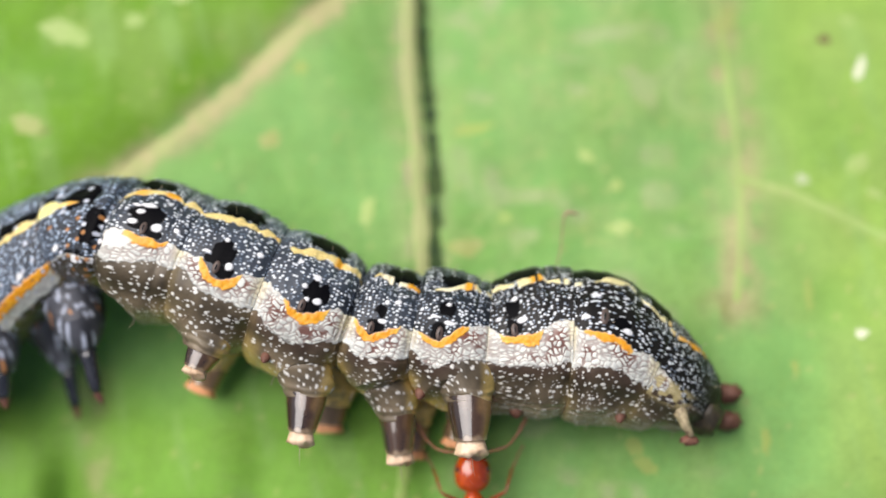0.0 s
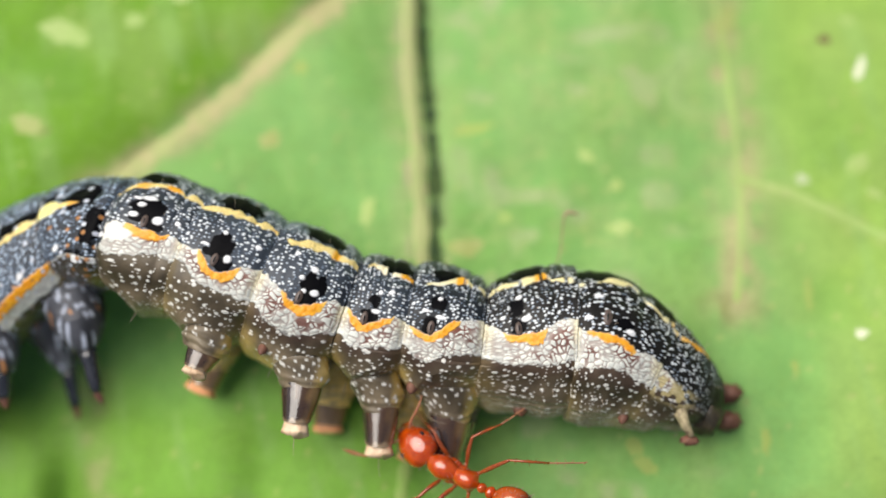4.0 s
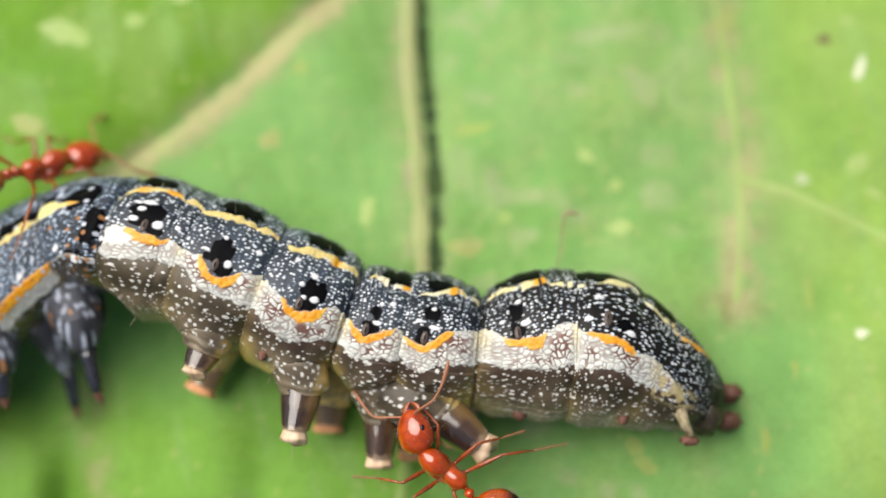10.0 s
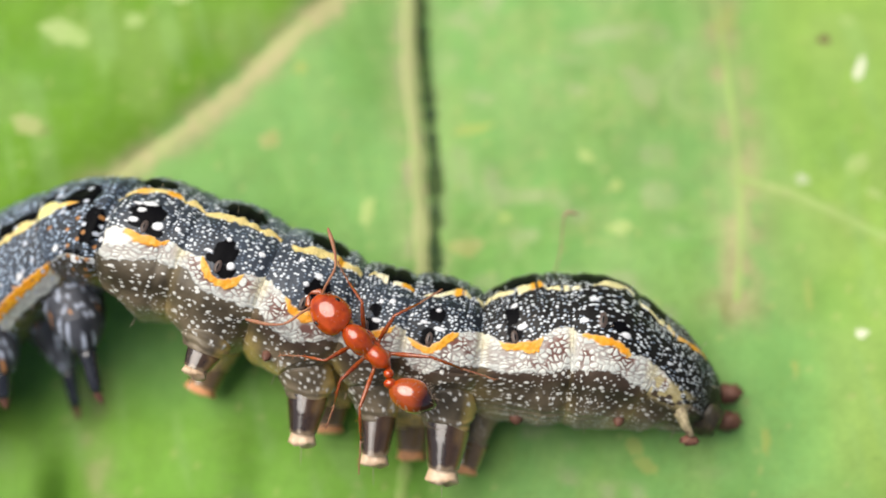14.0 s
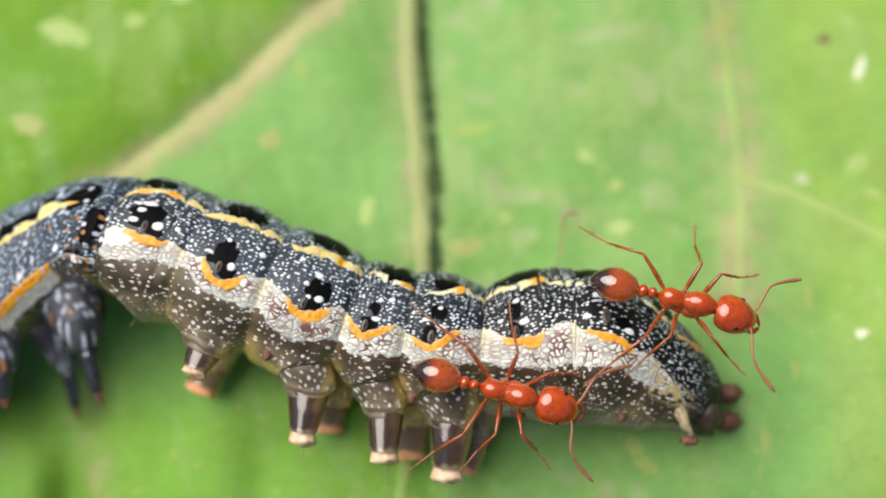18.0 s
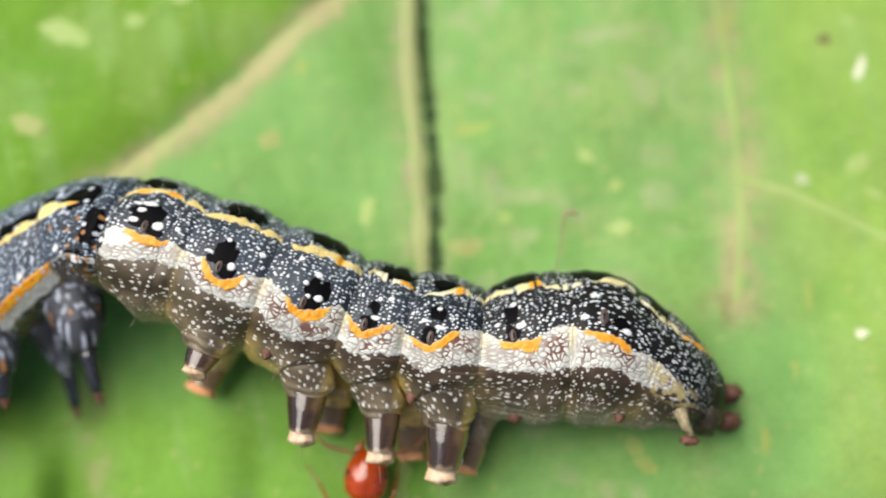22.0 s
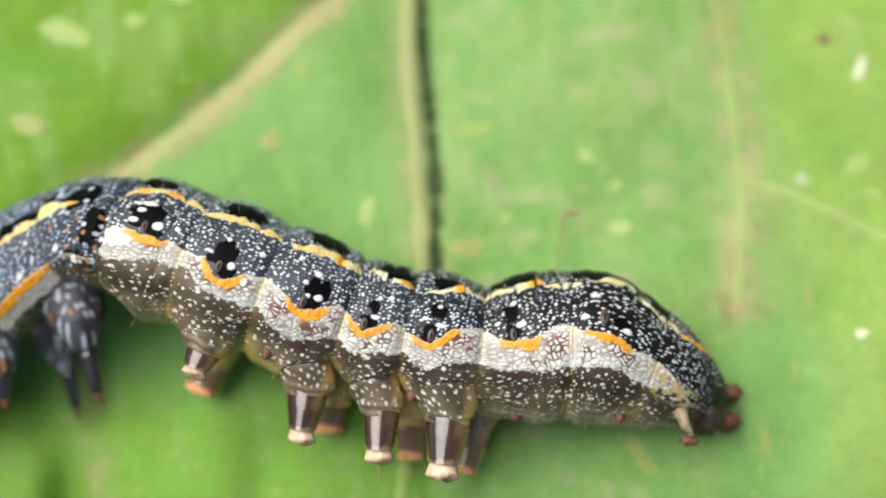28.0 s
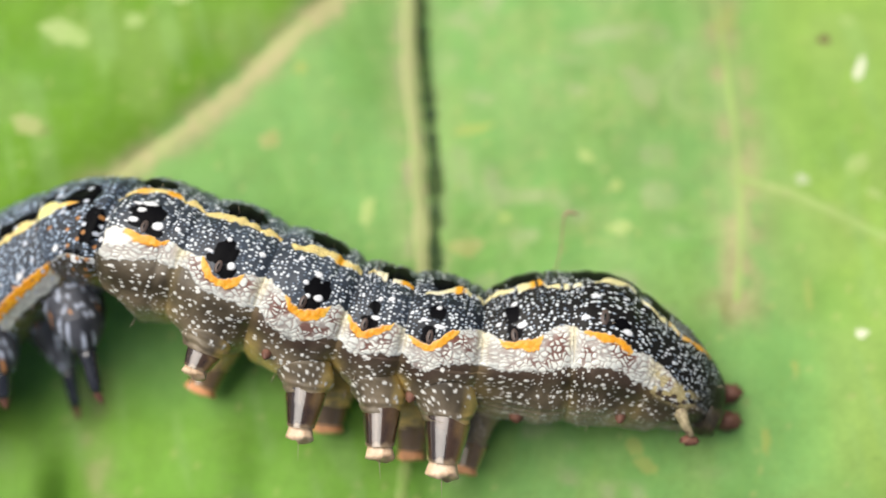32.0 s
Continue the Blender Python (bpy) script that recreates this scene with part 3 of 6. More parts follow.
markings(11,
         upper=[(-0.102, 13.5), (-0.049, 11), (0.02, 10.5), (0.127, 9), (0.224, 5), (0.341, -3), (0.434, -6.5)],
         lower=[(0.02, -13), (0.156, -7.5), (0.239, -3.5), (0.366, -6.5)],
         crescent=[],
         gold=[(0.015, 57, 0.092), (0.073, 52.5, 0.046), (0.122, 50.5, 0.077), (0.205, 53.5, 0.031), (0.278, 56, 0.061), (0.415, 60.5, 0.061), (0.556, 64, 0.031)],
         black=[],
         ridge=[],
         dots=[])
# part of the golden line that is orange, and painted grey sheen of the back, by ring
AMBER = {4: (0.45, 0.62), 6: (0.66, 0.74), 7: (0.86, 1.02), 8: (0.5, 0.64), 9: (0.53, 0.67), 10: (1.0, 1.08), 11: (0.23, 0.5)}
GREY_SHEEN = (1.1, 1.1, 1.1, 0.7, 0.5, 0.95, 0.9, 0.45, 0.2, 0.12, 0.06, 0.05)

caterpillar = tagged(new("caterpillar"), "black speckled caterpillar with orange crescents and cream stripe on leaf", "caterpillar")
TOWARD = np.array((0.0, -math.cos(ELEVATION), math.sin(ELEVATION)))


def line_at(q):
    """Centre, radius and the axes (along, back, side) of the body at q control points."""
    s = np.asarray(q, float) * 24
    i = np.arange(len(CENTRE_LINE))
    p = np.stack([np.interp(s, i, CENTRE_LINE[:, k]) for k in range(4)], -1)
    d = np.gradient(CENTRE_LINE[:, :3], axis=0)
    t = np.stack([np.interp(s, i, d[:, k]) for k in range(3)], -1)
    t /= np.linalg.norm(t, axis=-1)[..., None]
    back = np.cross(TOWARD, t)
    back /= np.linalg.norm(back, axis=-1)[..., None]
    side = np.cross(t, back)
    return p[..., :3], p[..., 3], t, back, side


LENGTHS = np.concatenate([[0], np.cumsum(np.linalg.norm(np.diff(CENTRE_LINE[:, :3], axis=0), axis=1))])


def run(points, u, k=1):
    """The value of a marking's edge at u."""
    return np.interp(u, [p[0] for p in points], [p[k] for p in points])


def mixed(base, color, mask):
    return base * (1 - mask[..., None]) + color * mask[..., None]


def even(shape, color):
    return np.broadcast_to(np.array(color, float), shape + (3,)).copy()


def skin_colors(ring, u, deg, along, rr):
    """Pigment and relief of the skin: u along the ring, deg above the side line, along and the radius rr in millimetres."""
    look_of = MARKS[ring]
    around = np.radians(deg) * 1.85
    shape = u.shape
    wob = 2.2 * (value_noise(along * 5, around * 5, 31) - 0.5) + 2.2 * (value_noise(along * 13, around * 13, 32) - 0.5)
    grey = value_noise(along * 1.3, around * 1.3, 33)
    fine = value_noise(along * 4.2, around * 4.2, 34)
    fold = np.maximum(step(0.13, 0.0, u + 0.05 * (fine - 0.5)), step(0.87, 1.0, u + 0.05 * (fine - 0.5)))

    def oval(mark, rough=0.5, seed=44):
        """Distance from an oval mark in shares of its half size, with a ragged edge."""
        u0, d0, a, b = mark
        at = np.interp(u0, u[:, 0], along[:, 0])
        b = b / max(0.35, math.cos(radians(d0)))
        return np.hypot((along - at) / a, np.radians(deg - d0) * rr / b) + rough * (value_noise(along * 7, around * 7, seed) - 0.5)

    # the back: black, greyed where sky sheen and haze are put into its colour
    tone = GREY_SHEEN[ring]
    shade = 0.008 + 0.075 * tone * grey + 0.022 * tone + (0.05 * step(54, 72, deg) if 3 < ring < 7 else 0)
    col = shade[..., None] * np.array((0.80, 1.0, 1.30) if ring < 9 else (1.1, 1.0, 0.9))
    # pale dashes over the back, in rows across the body
    row = along / 0.124 + 0.5 * value_noise(along * 3, around * 3, 42)
    d, _, own = cells(row, around / 0.090, 41, 0.74)
    size = 0.17 + 0.18 * own ** 1.4
    dots = step(size + 0.06, size - 0.06, d) * (own > (0.30 if ring > 9 else 0.14))
    black = 0 * u
    for mark in look_of["black"]:
        black = np.maximum(black, step(1.05, 0.85, oval(mark, 0.55)))
    for mark in look_of["ridge"]:
        black = np.maximum(black, step(1.1, 0.92, oval(mark, 0.6, 45)))
    dots = dots * (1 - black)
    col = blend(col, (0.004, 0.004, 0.005), black)
    tint = np.where((own > 0.62)[..., None], np.array((0.78, 0.83, 0.86)), np.where((own > 0.36)[..., None], np.array((0.48, 0.55, 0.63)), np.array((0.20, 0.26, 0.34))))
    if ring < 4:
        tint = tint * np.array((0.72, 0.84, 1.0))
    col = mixed(col, tint, dots)
    relief = (0.016 - 0.010 * step(45, 70, deg)) * dots
    # belly, its colour raised low down to stand in for light there
    upper = run(look_of["upper"], u) + 0.8 * wob
    edge = np.minimum(run(look_of["lower"], u) + 1.2 * wob, upper - 0.5)
    belly = step(edge + 1.0, edge - 1.0, deg)
    low = step(-38, -66, deg)
    under = np.array((0.72, 0.52, 0.14)) if 5 < ring < 9 else np.array((0.36, 0.31, 0.20)) if ring > 8 else np.array((0.30, 0.26, 0.15))
    skin = ((0.078 if ring > 6 else 0.100) + 0.07 * step(-24, -48, deg))[..., None] * (0.25 + 0.9 * grey + 0.5 * fine)[..., None] * np.array((1.15, 0.90, 0.56)) * (1 - low[..., None]) + low[..., None] * under * (0.40 + 0.6 * grey + 0.4 * fine)[..., None]
    skin = blend(skin, (0.075, 0.042, 0.030), 0.6 * step(edge - 16, edge - 2, deg) * (ring > 5))
    b, _, bown = cells(along / 0.21 + 0.4 * fine, around / 0.17, 51, 0.95)
    bsize = 0.12 + 0.17 * bown ** 2.0
    bdots = step(bsize + 0.04, bsize - 0.04, b) * (bown > 0.46)
    s1, _, sown = cells(along / 0.12, around / 0.085, 53, 0.9)
    bdots = np.maximum(bdots, step(0.28, 0.16, s1) * (sown > 0.74) * 0.7)
    # low down the flecks are small and lie along the wrinkles
    bdots = np.maximum(bdots * (1 - 0.6 * low), low * step(0.32, 0.18, s1) * (sown > 0.45) * 0.6)
    if ring < 4:
        skin = skin * np.array((0.42, 0.44, 0.50))
    skin = blend(skin, (0.82, 0.81, 0.75) if ring > 3 else (0.40, 0.45, 0.55), bdots)
    # golden skin in the creases, brightened in colour for light shining through it
    gilt = step(-20, -46, deg) * (1.0 if 5 < ring < 9 else 0.25)
    crease = np.maximum(step(0.26, 0.02, u + 0.08 * (fine - 0.5)), step(0.74, 0.98, u + 0.08 * (fine - 0.5)))
    skin = blend(skin, (0.78, 0.57, 0.16), np.clip((0.10 * fold + 0.95 * gilt * crease) * (0.3 + 1.0 * grey), 0, 0.88))
    # shade of the fold behind the thorax, painted dark into the skin
    if ring == 4:
        skin = skin * (1 - 0.75 * step(0.12, -0.10, u + 0.2 * (grey - 0.5)))[..., None]
    col = mixed(col, skin, belly)
    relief = relief * (1 - belly) + 0.014 * bdots * belly
    # cream side stripe: cobbled, with a red-brown network between the cobbles, ridged and plain at the folds
    white = step(upper + 0.8, upper - 0.8, deg) * (1 - belly)
    warp_a, warp_b = 0.14 * (value_noise(along * 6, around * 6, 62) - 0.5), 0.14 * (value_noise(along * 6, around * 6, 63) - 0.5)
    w, w2, wown = cells((along + warp_a) / 0.17, (around + warp_b) / 0.115, 61, 1.0)
    deep = np.clip((upper - deg) / np.maximum(upper - edge, 4), 0, 1)
    inner = step(0.02, 0.20, u) * step(1.0, 0.84, u)
    band = step(0.05, 0.28, deep) * step(0.95, 0.62, deep + 0.2 * (fine - 0.5))
    net = (0.4 + 0.6 * inner) * (0.55 + 0.45 * step(0.30, 0.60, value_noise(along * 3.0, around * 3.0, 64))) * (0.65 + 0.35 * band)
    lines = step(0.19 + 0.22 * band, 0.09 + 0.12 * band, w2 - w - 0.16 * (wown - 0.5)) * net
    if ring < 4:
        lines = 0.35 * lines
    if ring > 10:
        lines = np.maximum(lines, step(0.50, 0.62, value_noise(along * 6, around * 6, 68)) * step(0.2, 0.5, u))
    mott = value_noise(along * 7, around * 7, 76)
    pale = np.where((wown > 0.4)[..., None], np.array((0.86, 0.88, 0.80)), np.array((0.74, 0.76, 0.70))) * (0.82 + 0.22 * mott)[..., None]
    if 3 < ring < 7:
        pale = pale * (1 - 0.12 * step(0.3, 0.8, deep))[..., None]
    pale = blend(pale, (0.80, 0.74, 0.50), 0.8 * np.clip(fold * (0.5 + 1.0 * grey), 0, 1) * step(0.75, 0.3, deep))
    ridges = fold * step(0.35, 0.75, 0.5 + 0.5 * np.sin(along * 2 * math.pi / 0.125 + 1.5 * fine)) * (deep < 0.9)
    pale = blend(pale, (0.50, 0.42, 0.20), 0.35 * ridges)
    rust = np.clip(step(0.1, 0.5, inner) * step(0.55, 0.15, deep) * 0.5 + 0.3 * grey, 0, 1)
    pale = mixed(pale, np.array((0.15, 0.075, 0.060)) * (1 - rust[..., None]) + np.array((0.24, 0.075, 0.045)) * rust[..., None], lines)
    col = mixed(col, pale, white)
    relief = relief * (1 - white) + white * (0.016 * (1 - lines) * step(0.0, 0.35, w2 - w) + 0.012 * (1 - ridges) * fold)
    # orange crescent on the upper edge of the stripe
    if look_of["crescent"]:
        arc = look_of["crescent"]
        lump, _, _ = cells(along / 0.15, around / 0.15, 66, 0.9)
        foot = run(arc, u) + wob * 0.9 + (2.6 * (lump - 0.4) if ring > 8 else 0)
        span = step(arc[0][0] - 0.01, arc[0][0] + 0.01, u) * step(arc[-1][0] + 0.01, arc[-1][0] - 0.01, u)
        orange = span * step(foot - 0.8, foot + 0.8, deg) * step(upper + 0.9, upper - 0.9, deg)
        hue = mixed(even(shape, (0.90, 0.33, 0.010)), np.array((0.93, 0.46, 0.03)), value_noise(along * 6, around * 6, 65))
        # paler towards the tips
        hue = blend(hue, (0.92, 0.62, 0.14), 0.7 * np.maximum(step(arc[0][0] + 0.10, arc[0][0], u), step(arc[-1][0] - 0.08, arc[-1][0], u)))
        col = mixed(col, hue, orange)
        relief = relief * (1 - orange) + orange * (0.02 + 0.016 * step(0.6, 0.1, lump))
    # the golden line along the back, beaded
    gold = look_of["gold"]
    middle, width = run(gold, u), run(gold, u, 2)
    bead = 0.30 + 0.8 * value_noise(along * (9.0 if ring > 8 else 6.0), 0 * along, 67) ** 0.8
    if ring > 8:
        bead = 0.8 * bead
    gap = np.abs(np.radians(deg - middle) * rr * np.maximum(0.30, np.cos(np.radians(middle)))) / np.maximum(width * bead, 0.004) + 0.5 * (fine - 0.5)
    line = step(1.12, 0.85, gap) * step(gold[0][0] - 0.02, gold[0][0] + 0.02, u) * step(gold[-1][0] + 0.02, gold[-1][0] - 0.02, u)
    if ring > 6:
        line = line * step(0.14, 0.26, value_noise(along * 8.5, 0 * along, 72))
    a0, a1 = AMBER.get(ring, (9, 10))
    amber = step(a0 - 0.03, a0 + 0.03, u) * step(a1 + 0.03, a1 - 0.03, u)
    hue = even(shape, (0.85, 0.68, 0.26) if ring < 8 else (0.90, 0.80, 0.42))
    hue = blend(hue, (0.92, 0.88, 0.66), 0.8 * step(0.55, 0.8, value_noise(along * 3.1, around * 2, 70)) * (ring > 5))
    hue = blend(hue, (0.90, 0.42, 0.02), np.maximum(amber, 0.8 * step(0.80, 0.95, value_noise(along * 2.6 + 1, 0 * along, 71))))
    col = mixed(col, hue, line)
    relief += 0.02 * line
    # single bright white dots round each spot
    for mark in look_of["dots"]:
        dot = step(1.0, 0.72, oval(mark, 0.5, 75))
        col = blend(col, (0.90, 0.91, 0.92) if ring != 3 or mark[1] < 20 else (0.95, 0.86, 0.32), dot)
        relief += 0.03 * dot
    if ring == 4:
        blot = step(1.1, 0.8, oval((0.179, 8.5, 0.30, 0.24), 0.7, 79))
        col = blend(col, (0.90, 0.88, 0.80), blot)
    if ring < 4:
        warm, _, wo = cells(along / 0.30, around / 0.30, 78, 0.9)
        much = 0.85 if ring < 3 else 0.9
        col = blend(col, (0.50, 0.22, 0.06), much * step(0.26, 0.14, warm) * (wo > (0.80 if ring < 3 else 0.62)) * step(-50, -20, deg) * step(40, 20, deg))
        col = blend(col, (0.62, 0.66, 0.74), step(0.26, 0.16, warm) * (wo < 0.16))
    if ring == 11:
        col = blend(col, (0.58, 0.48, 0.22), 0.85 * step(0.62, 0.40, u) * step(8, 2, deg) * step(-22, -10, deg) * step(0.42, 0.62, value_noise(along * 7, around * 7, 73)))
        col = blend(col, (0.02, 0.017, 0.014), step(0.45, 0.80, u + 0.3 * (grey - 0.5)) * (1 - 0.8 * line))
    return col, relief


# clasping legs: base, knee and tip, their radii, near side or far, hinge in the body
LEGS = {
    "third_near": ((-6.06, -1.39, 3.2), (-6.23, -2.21, 3.25), (-6.54, -3.11, 3.48), 0.72, 0.51, 0.36, True, (-5.9, -0.24, 3.04)),
    "fourth_near": ((-3.56, -2.17, 2.94), (-3.61, -3.31, 2.89), (-3.77, -4.72, 2.96), 0.77, 0.56, 0.38, True, (-3.54, -0.96, 2.81)),
    "fifth_near": ((-1.82, -2.6, 2.8), (-1.62, -3.76, 2.76), (-1.66, -5.22, 2.9), 0.69, 0.53, 0.40, True, (-2.0, -1.42, 2.77)),
    "sixth_near": ((0.05, -2.82, 2.73), (0.12, -4.06, 2.72), (-0.04, -5.66, 2.75), 0.87, 0.63, 0.45, True, (0.0, -1.69, 2.57)),
    "third_far": ((-6.05, -1.0, 1.22), (-6.37, -2.04, 0.88), (-6.78, -2.91, 0.6), 0.66, 0.52, 0.47, False, (-5.95, 0.09, 1.15)),
    "fourth_far": ((-2.97, -2.09, 1.08), (-3.09, -3.06, 0.76), (-3.19, -3.99, 0.46), 0.77, 0.55, 0.45, False, (-2.93, -1.02, 1.0)),
    "fifth_far": ((-0.87, -2.56, 1.03), (-0.84, -3.67, 0.67), (-0.89, -4.72, 0.33), 0.76, 0.53, 0.42, False, (-0.91, -1.49, 0.96)),
    "sixth_far": ((1.06, -2.95, 1.32), (0.84, -4.30, 0.97), (0.56, -5.17, 0.71), 0.60, 0.44, 0.38, False, (1.05, -1.87, 1.15))}


def leg_line(base, knee, tip, r_base, r_knee, r_tip, hinge):
    base, knee, tip, hinge = (np.array(v, float) for v in (base, knee, tip, hinge))
    d = (tip - knee) / np.linalg.norm(tip - knee)
    g = np.linspace(0, 1, 64)[:, None]
    p = hinge * (1 - g) ** 2 + base * 2 * g * (1 - g) + (knee + d * 0.18) * g ** 2
    r = np.interp(g[:, 0], [0, 0.25, 0.5, 0.75, 0.92, 1], [r_base * 0.80, r_base * 1.10, r_base * 1.05, r_knee * 0.55 + r_base * 0.44, r_knee * 0.97, r_knee * 0.85])
    return p, np.convolve(np.pad(r, 6, mode="edge"), np.ones(13) / 13, "valid"), d


def from_line(pts, line, radii):
    """Signed distance of points from a tapered tube."""
    best = np.full(len(pts), 99.0)
    for p, r in zip(line, radii):
        best = np.minimum(best, np.linalg.norm(pts - p, axis=1) - r)
    return best


def swell(gap, soft):
    """How far skin rises where it runs into another fold of skin."""
    return soft / 4 * np.maximum(0, 1 - np.abs(gap) / soft) ** 2


LEG_LINES = [leg_line(*leg[:6], leg[7]) for leg in LEGS.values()]
SEGMENTS = []


# how deep the folds between the rings are, and how far the belly reaches below the side line, along the centre line
FOLDS = [(0, 0.06), (3.85, 0.05), (4.72, 0.11), (6.28, 0.035), (8.22, 0.045), (10.12, 0.055), (12.15, 0.06), (13.78, 0.055), (16.0, 0.008), (17.95, 0.010), (20.0, 0.01)]
BELLY = [(4.3, 0.75), (4.7, 0.66), (5.0, 0.72), (5.2, 0.84), (5.45, 0.91), (6.1, 0.84), (6.5, 0.79), (6.85, 0.82), (7.5, 0.88), (8.3, 0.91), (8.7, 0.86), (9.0, 0.89), (9.7, 0.88), (10.4, 0.68), (11.3, 0.84), (12.28, 0.76),
         (13.0, 0.90), (13.7, 0.98), (14.0, 1.01), (15.0, 1.00), (16.0, 0.93), (17.4, 0.94), (18.2, 1.01), (18.67, 1.01), (18.9, 0.87), (19.2, 0.90), (20.0, 1.0)]


def build_ring(ring):
    name, q0, q1 = RINGS[ring]
    steps = max(40, int((np.interp(q1 * 24, np.arange(len(LENGTHS)), LENGTHS) - np.interp(q0 * 24, np.arange(len(LENGTHS)), LENGTHS)) / 0.019))
    u = np.linspace(-0.12, 1.0 if ring == 11 else 1.12, steps)
    q = np.clip(q0 + u * (q1 - q0), 0, len(SPINE) - 1)
    c, r, t, back, side = line_at(q)
    deg = np.concatenate([np.linspace(-92, 108, 380), np.linspace(112, 264, 40)])
    along = np.interp(q * 24, np.arange(len(LENGTHS)), LENGTHS)
    uu, dd = np.meshgrid(u, deg, indexing="ij")
    aa, rr, qq = (np.repeat(k[:, None], len(deg), 1) for k in (along, r, q))
    col, relief = skin_colors(ring, uu, dd, aa, rr)
    # rounded rings with folds between them and finer wrinkles across
    end = np.minimum(uu, 1 - uu)
    if ring == 11:
        end = np.minimum(uu, 0.5)
    first, last = run(FOLDS, q0), run(FOLDS, q1)
    groove = np.where(uu < 0.5, first, last) * np.exp(-(np.maximum(end, 0) / 0.06) ** 2)
    bulge = 1.0 + 0.025 * np.sin(np.pi * np.clip(uu, 0, 1)) - groove - 0.10 * step(0.0, -0.05, end) - 0.06 * step(-0.04, -0.12, end)
    side_fold = -0.03 * np.exp(-((dd + 30) / 9) ** 2) + 0.025 * np.exp(-((dd + 12) / 9) ** 2) - 0.02 * np.exp(-((dd - 48) / 6) ** 2)
    wrinkle = 0.006 * np.sin(uu * 2 * np.pi * 5 + 2 * value_noise(aa * 1.2, dd * 0.03, 81)) * (0.3 + 0.7 * step(30, 45, dd)) * step(-60, -20, dd) + 0.03 * (value_noise(aa * 1.6, dd * 0.035, 83) - 0.5)
    wrinkle = wrinkle + 0.008 * np.sin(np.radians(dd) * 46 + 5 * value_noise(aa * 0.8, dd * 0.02, 84)) * step(-40, -60, dd) * (ring > 8)
    cut = -0.022 * np.exp(-((uu - 0.72) / 0.03) ** 2) * step(20, 45, dd)
    # the rings that carry legs pinch in towards the belly
    ends = {5: (0, 0.3), 6: (0.2, 0.7), 7: (0.7, 0.7), 8: (0.7, 0.6), 9: (0.4, 0)}.get(ring, (0, 0))
    pinch = 0.24 * (ends[0] * np.exp(-(np.maximum(uu, 0) / 0.16) ** 2) + ends[1] * np.exp(-(np.maximum(1 - uu, 0) / 0.16) ** 2)) * step(-12, -50, dd) * (dd < 112)
    slack = (1 - np.interp(qq, [b[0] for b in BELLY], [b[1] for b in BELLY])) * step(-20, -75, dd) * (dd < 112)
    rad = rr * (bulge + side_fold + wrinkle + cut - pinch - slack) + relief
    if ring == 11:
        rad = rad * np.sqrt(np.clip(1 - np.clip((uu - 0.72) / 0.28, 0, 1) ** 2, 0.0, 1)) + 0.001
    a = np.radians(dd)
    hidden = 1 - np.interp(qq, [b[0] for b in BELLY], [b[1] for b in BELLY])
    flat = np.where(dd > 112, 0.93 - hidden * step(190, 262, dd), 1.0)
    pts = c[:, None, :] + rad[..., None] * flat[..., None] * (np.cos(a)[..., None] * side[:, None, :] + np.sin(a)[..., None] * back[:, None, :])
    pts = pts.reshape(-1, 3)
    if 3 < ring < 10:
        low = (dd < -15).ravel()
        out = (np.cos(a)[..., None] * side[:, None, :] + np.sin(a)[..., None] * back[:, None, :]).reshape(-1, 3)
        for line, radii, _ in LEG_LINES:
            if abs(line[:, 0].mean() - c[:, 0].mean()) < 3.2:
                pts[low] += out[low] * swell(from_line(pts[low], line[::2], radii[::2]), 0.65)[:, None]
    ob = place_mesh(name, pts, grid_faces(len(u), len(deg), True), SKIN, caterpillar)
    pigment(ob, col.reshape(-1, 3))
    SEGMENTS.append(ob)
    return ob


for ring in range(len(RINGS)):
    build_ring(ring)


def on_skin(ring, u, deg, lift=0.0):
    """A point of the body's surface and the axes (along, back, outward) there."""
    _, q0, q1 = RINGS[ring]
    c, r, t, back, side = line_at(q0 + u * (q1 - q0))
    a = radians(deg)
    out = math.cos(a) * side + math.sin(a) * back
    around = -math.sin(a) * side + math.cos(a) * back
    return c + out * (r * 1.012 + lift), t, around, out


def oval_on_skin(name, ring, u, deg, length, height, rise, mat, label=""):
    p, t, around, out = on_skin(ring, u, deg)
    verts = []
    for i in range(5):
        f = math.sin(math.pi / 2 * (1 - i / 4))
        z = 0.03 + rise * math.cos(math.pi / 2 * f)
        for k in range(14):
            a = 2 * math.pi * k / 14
            verts.append(p + t * math.cos(a) * f * length / 2 + around * math.sin(a) * f * height / 2 + out * (z if i else -0.08))
    return place_mesh(name, verts, grid_faces(5, 14, True), mat, SEGMENTS[ring], label)


# breathing holes
for ring, u, deg, big in ((4, 0.404, 20, 1.1), (5, 0.448, 10.5, 1.1), (6, 0.505, 8, 1.1), (7, 0.35, 7.5, 1.1), (8, 0.294, 8, 1.1), (9, 0.306, 16, 1.1), (10, 0.4, 28, 1.45)):
    oval_on_skin("spiracle", ring, u, deg, 0.19 * big, 0.36 * big, 0.05, SPIRACLE, "dark brown oval spiracle")
    oval_on_skin("spiracle_slit", ring, u, deg, 0.07 * big, 0.24 * big, 0.075, BLACK)


def seta(ring, u, deg, length, lean=0.3):
    p, t, around, out = on_skin(ring, u, deg)
    tip = p + out * length + t * length * lean - around * length * 0.2
    v, f = ring_tube([p - out * 0.05, (p + tip) / 2 + out * 0.03, tip], [0.010, 0.008, 0.003], 5)
    place_mesh("seta", v, f, HAIR, SEGMENTS[ring])


rnd = random.Random(12)
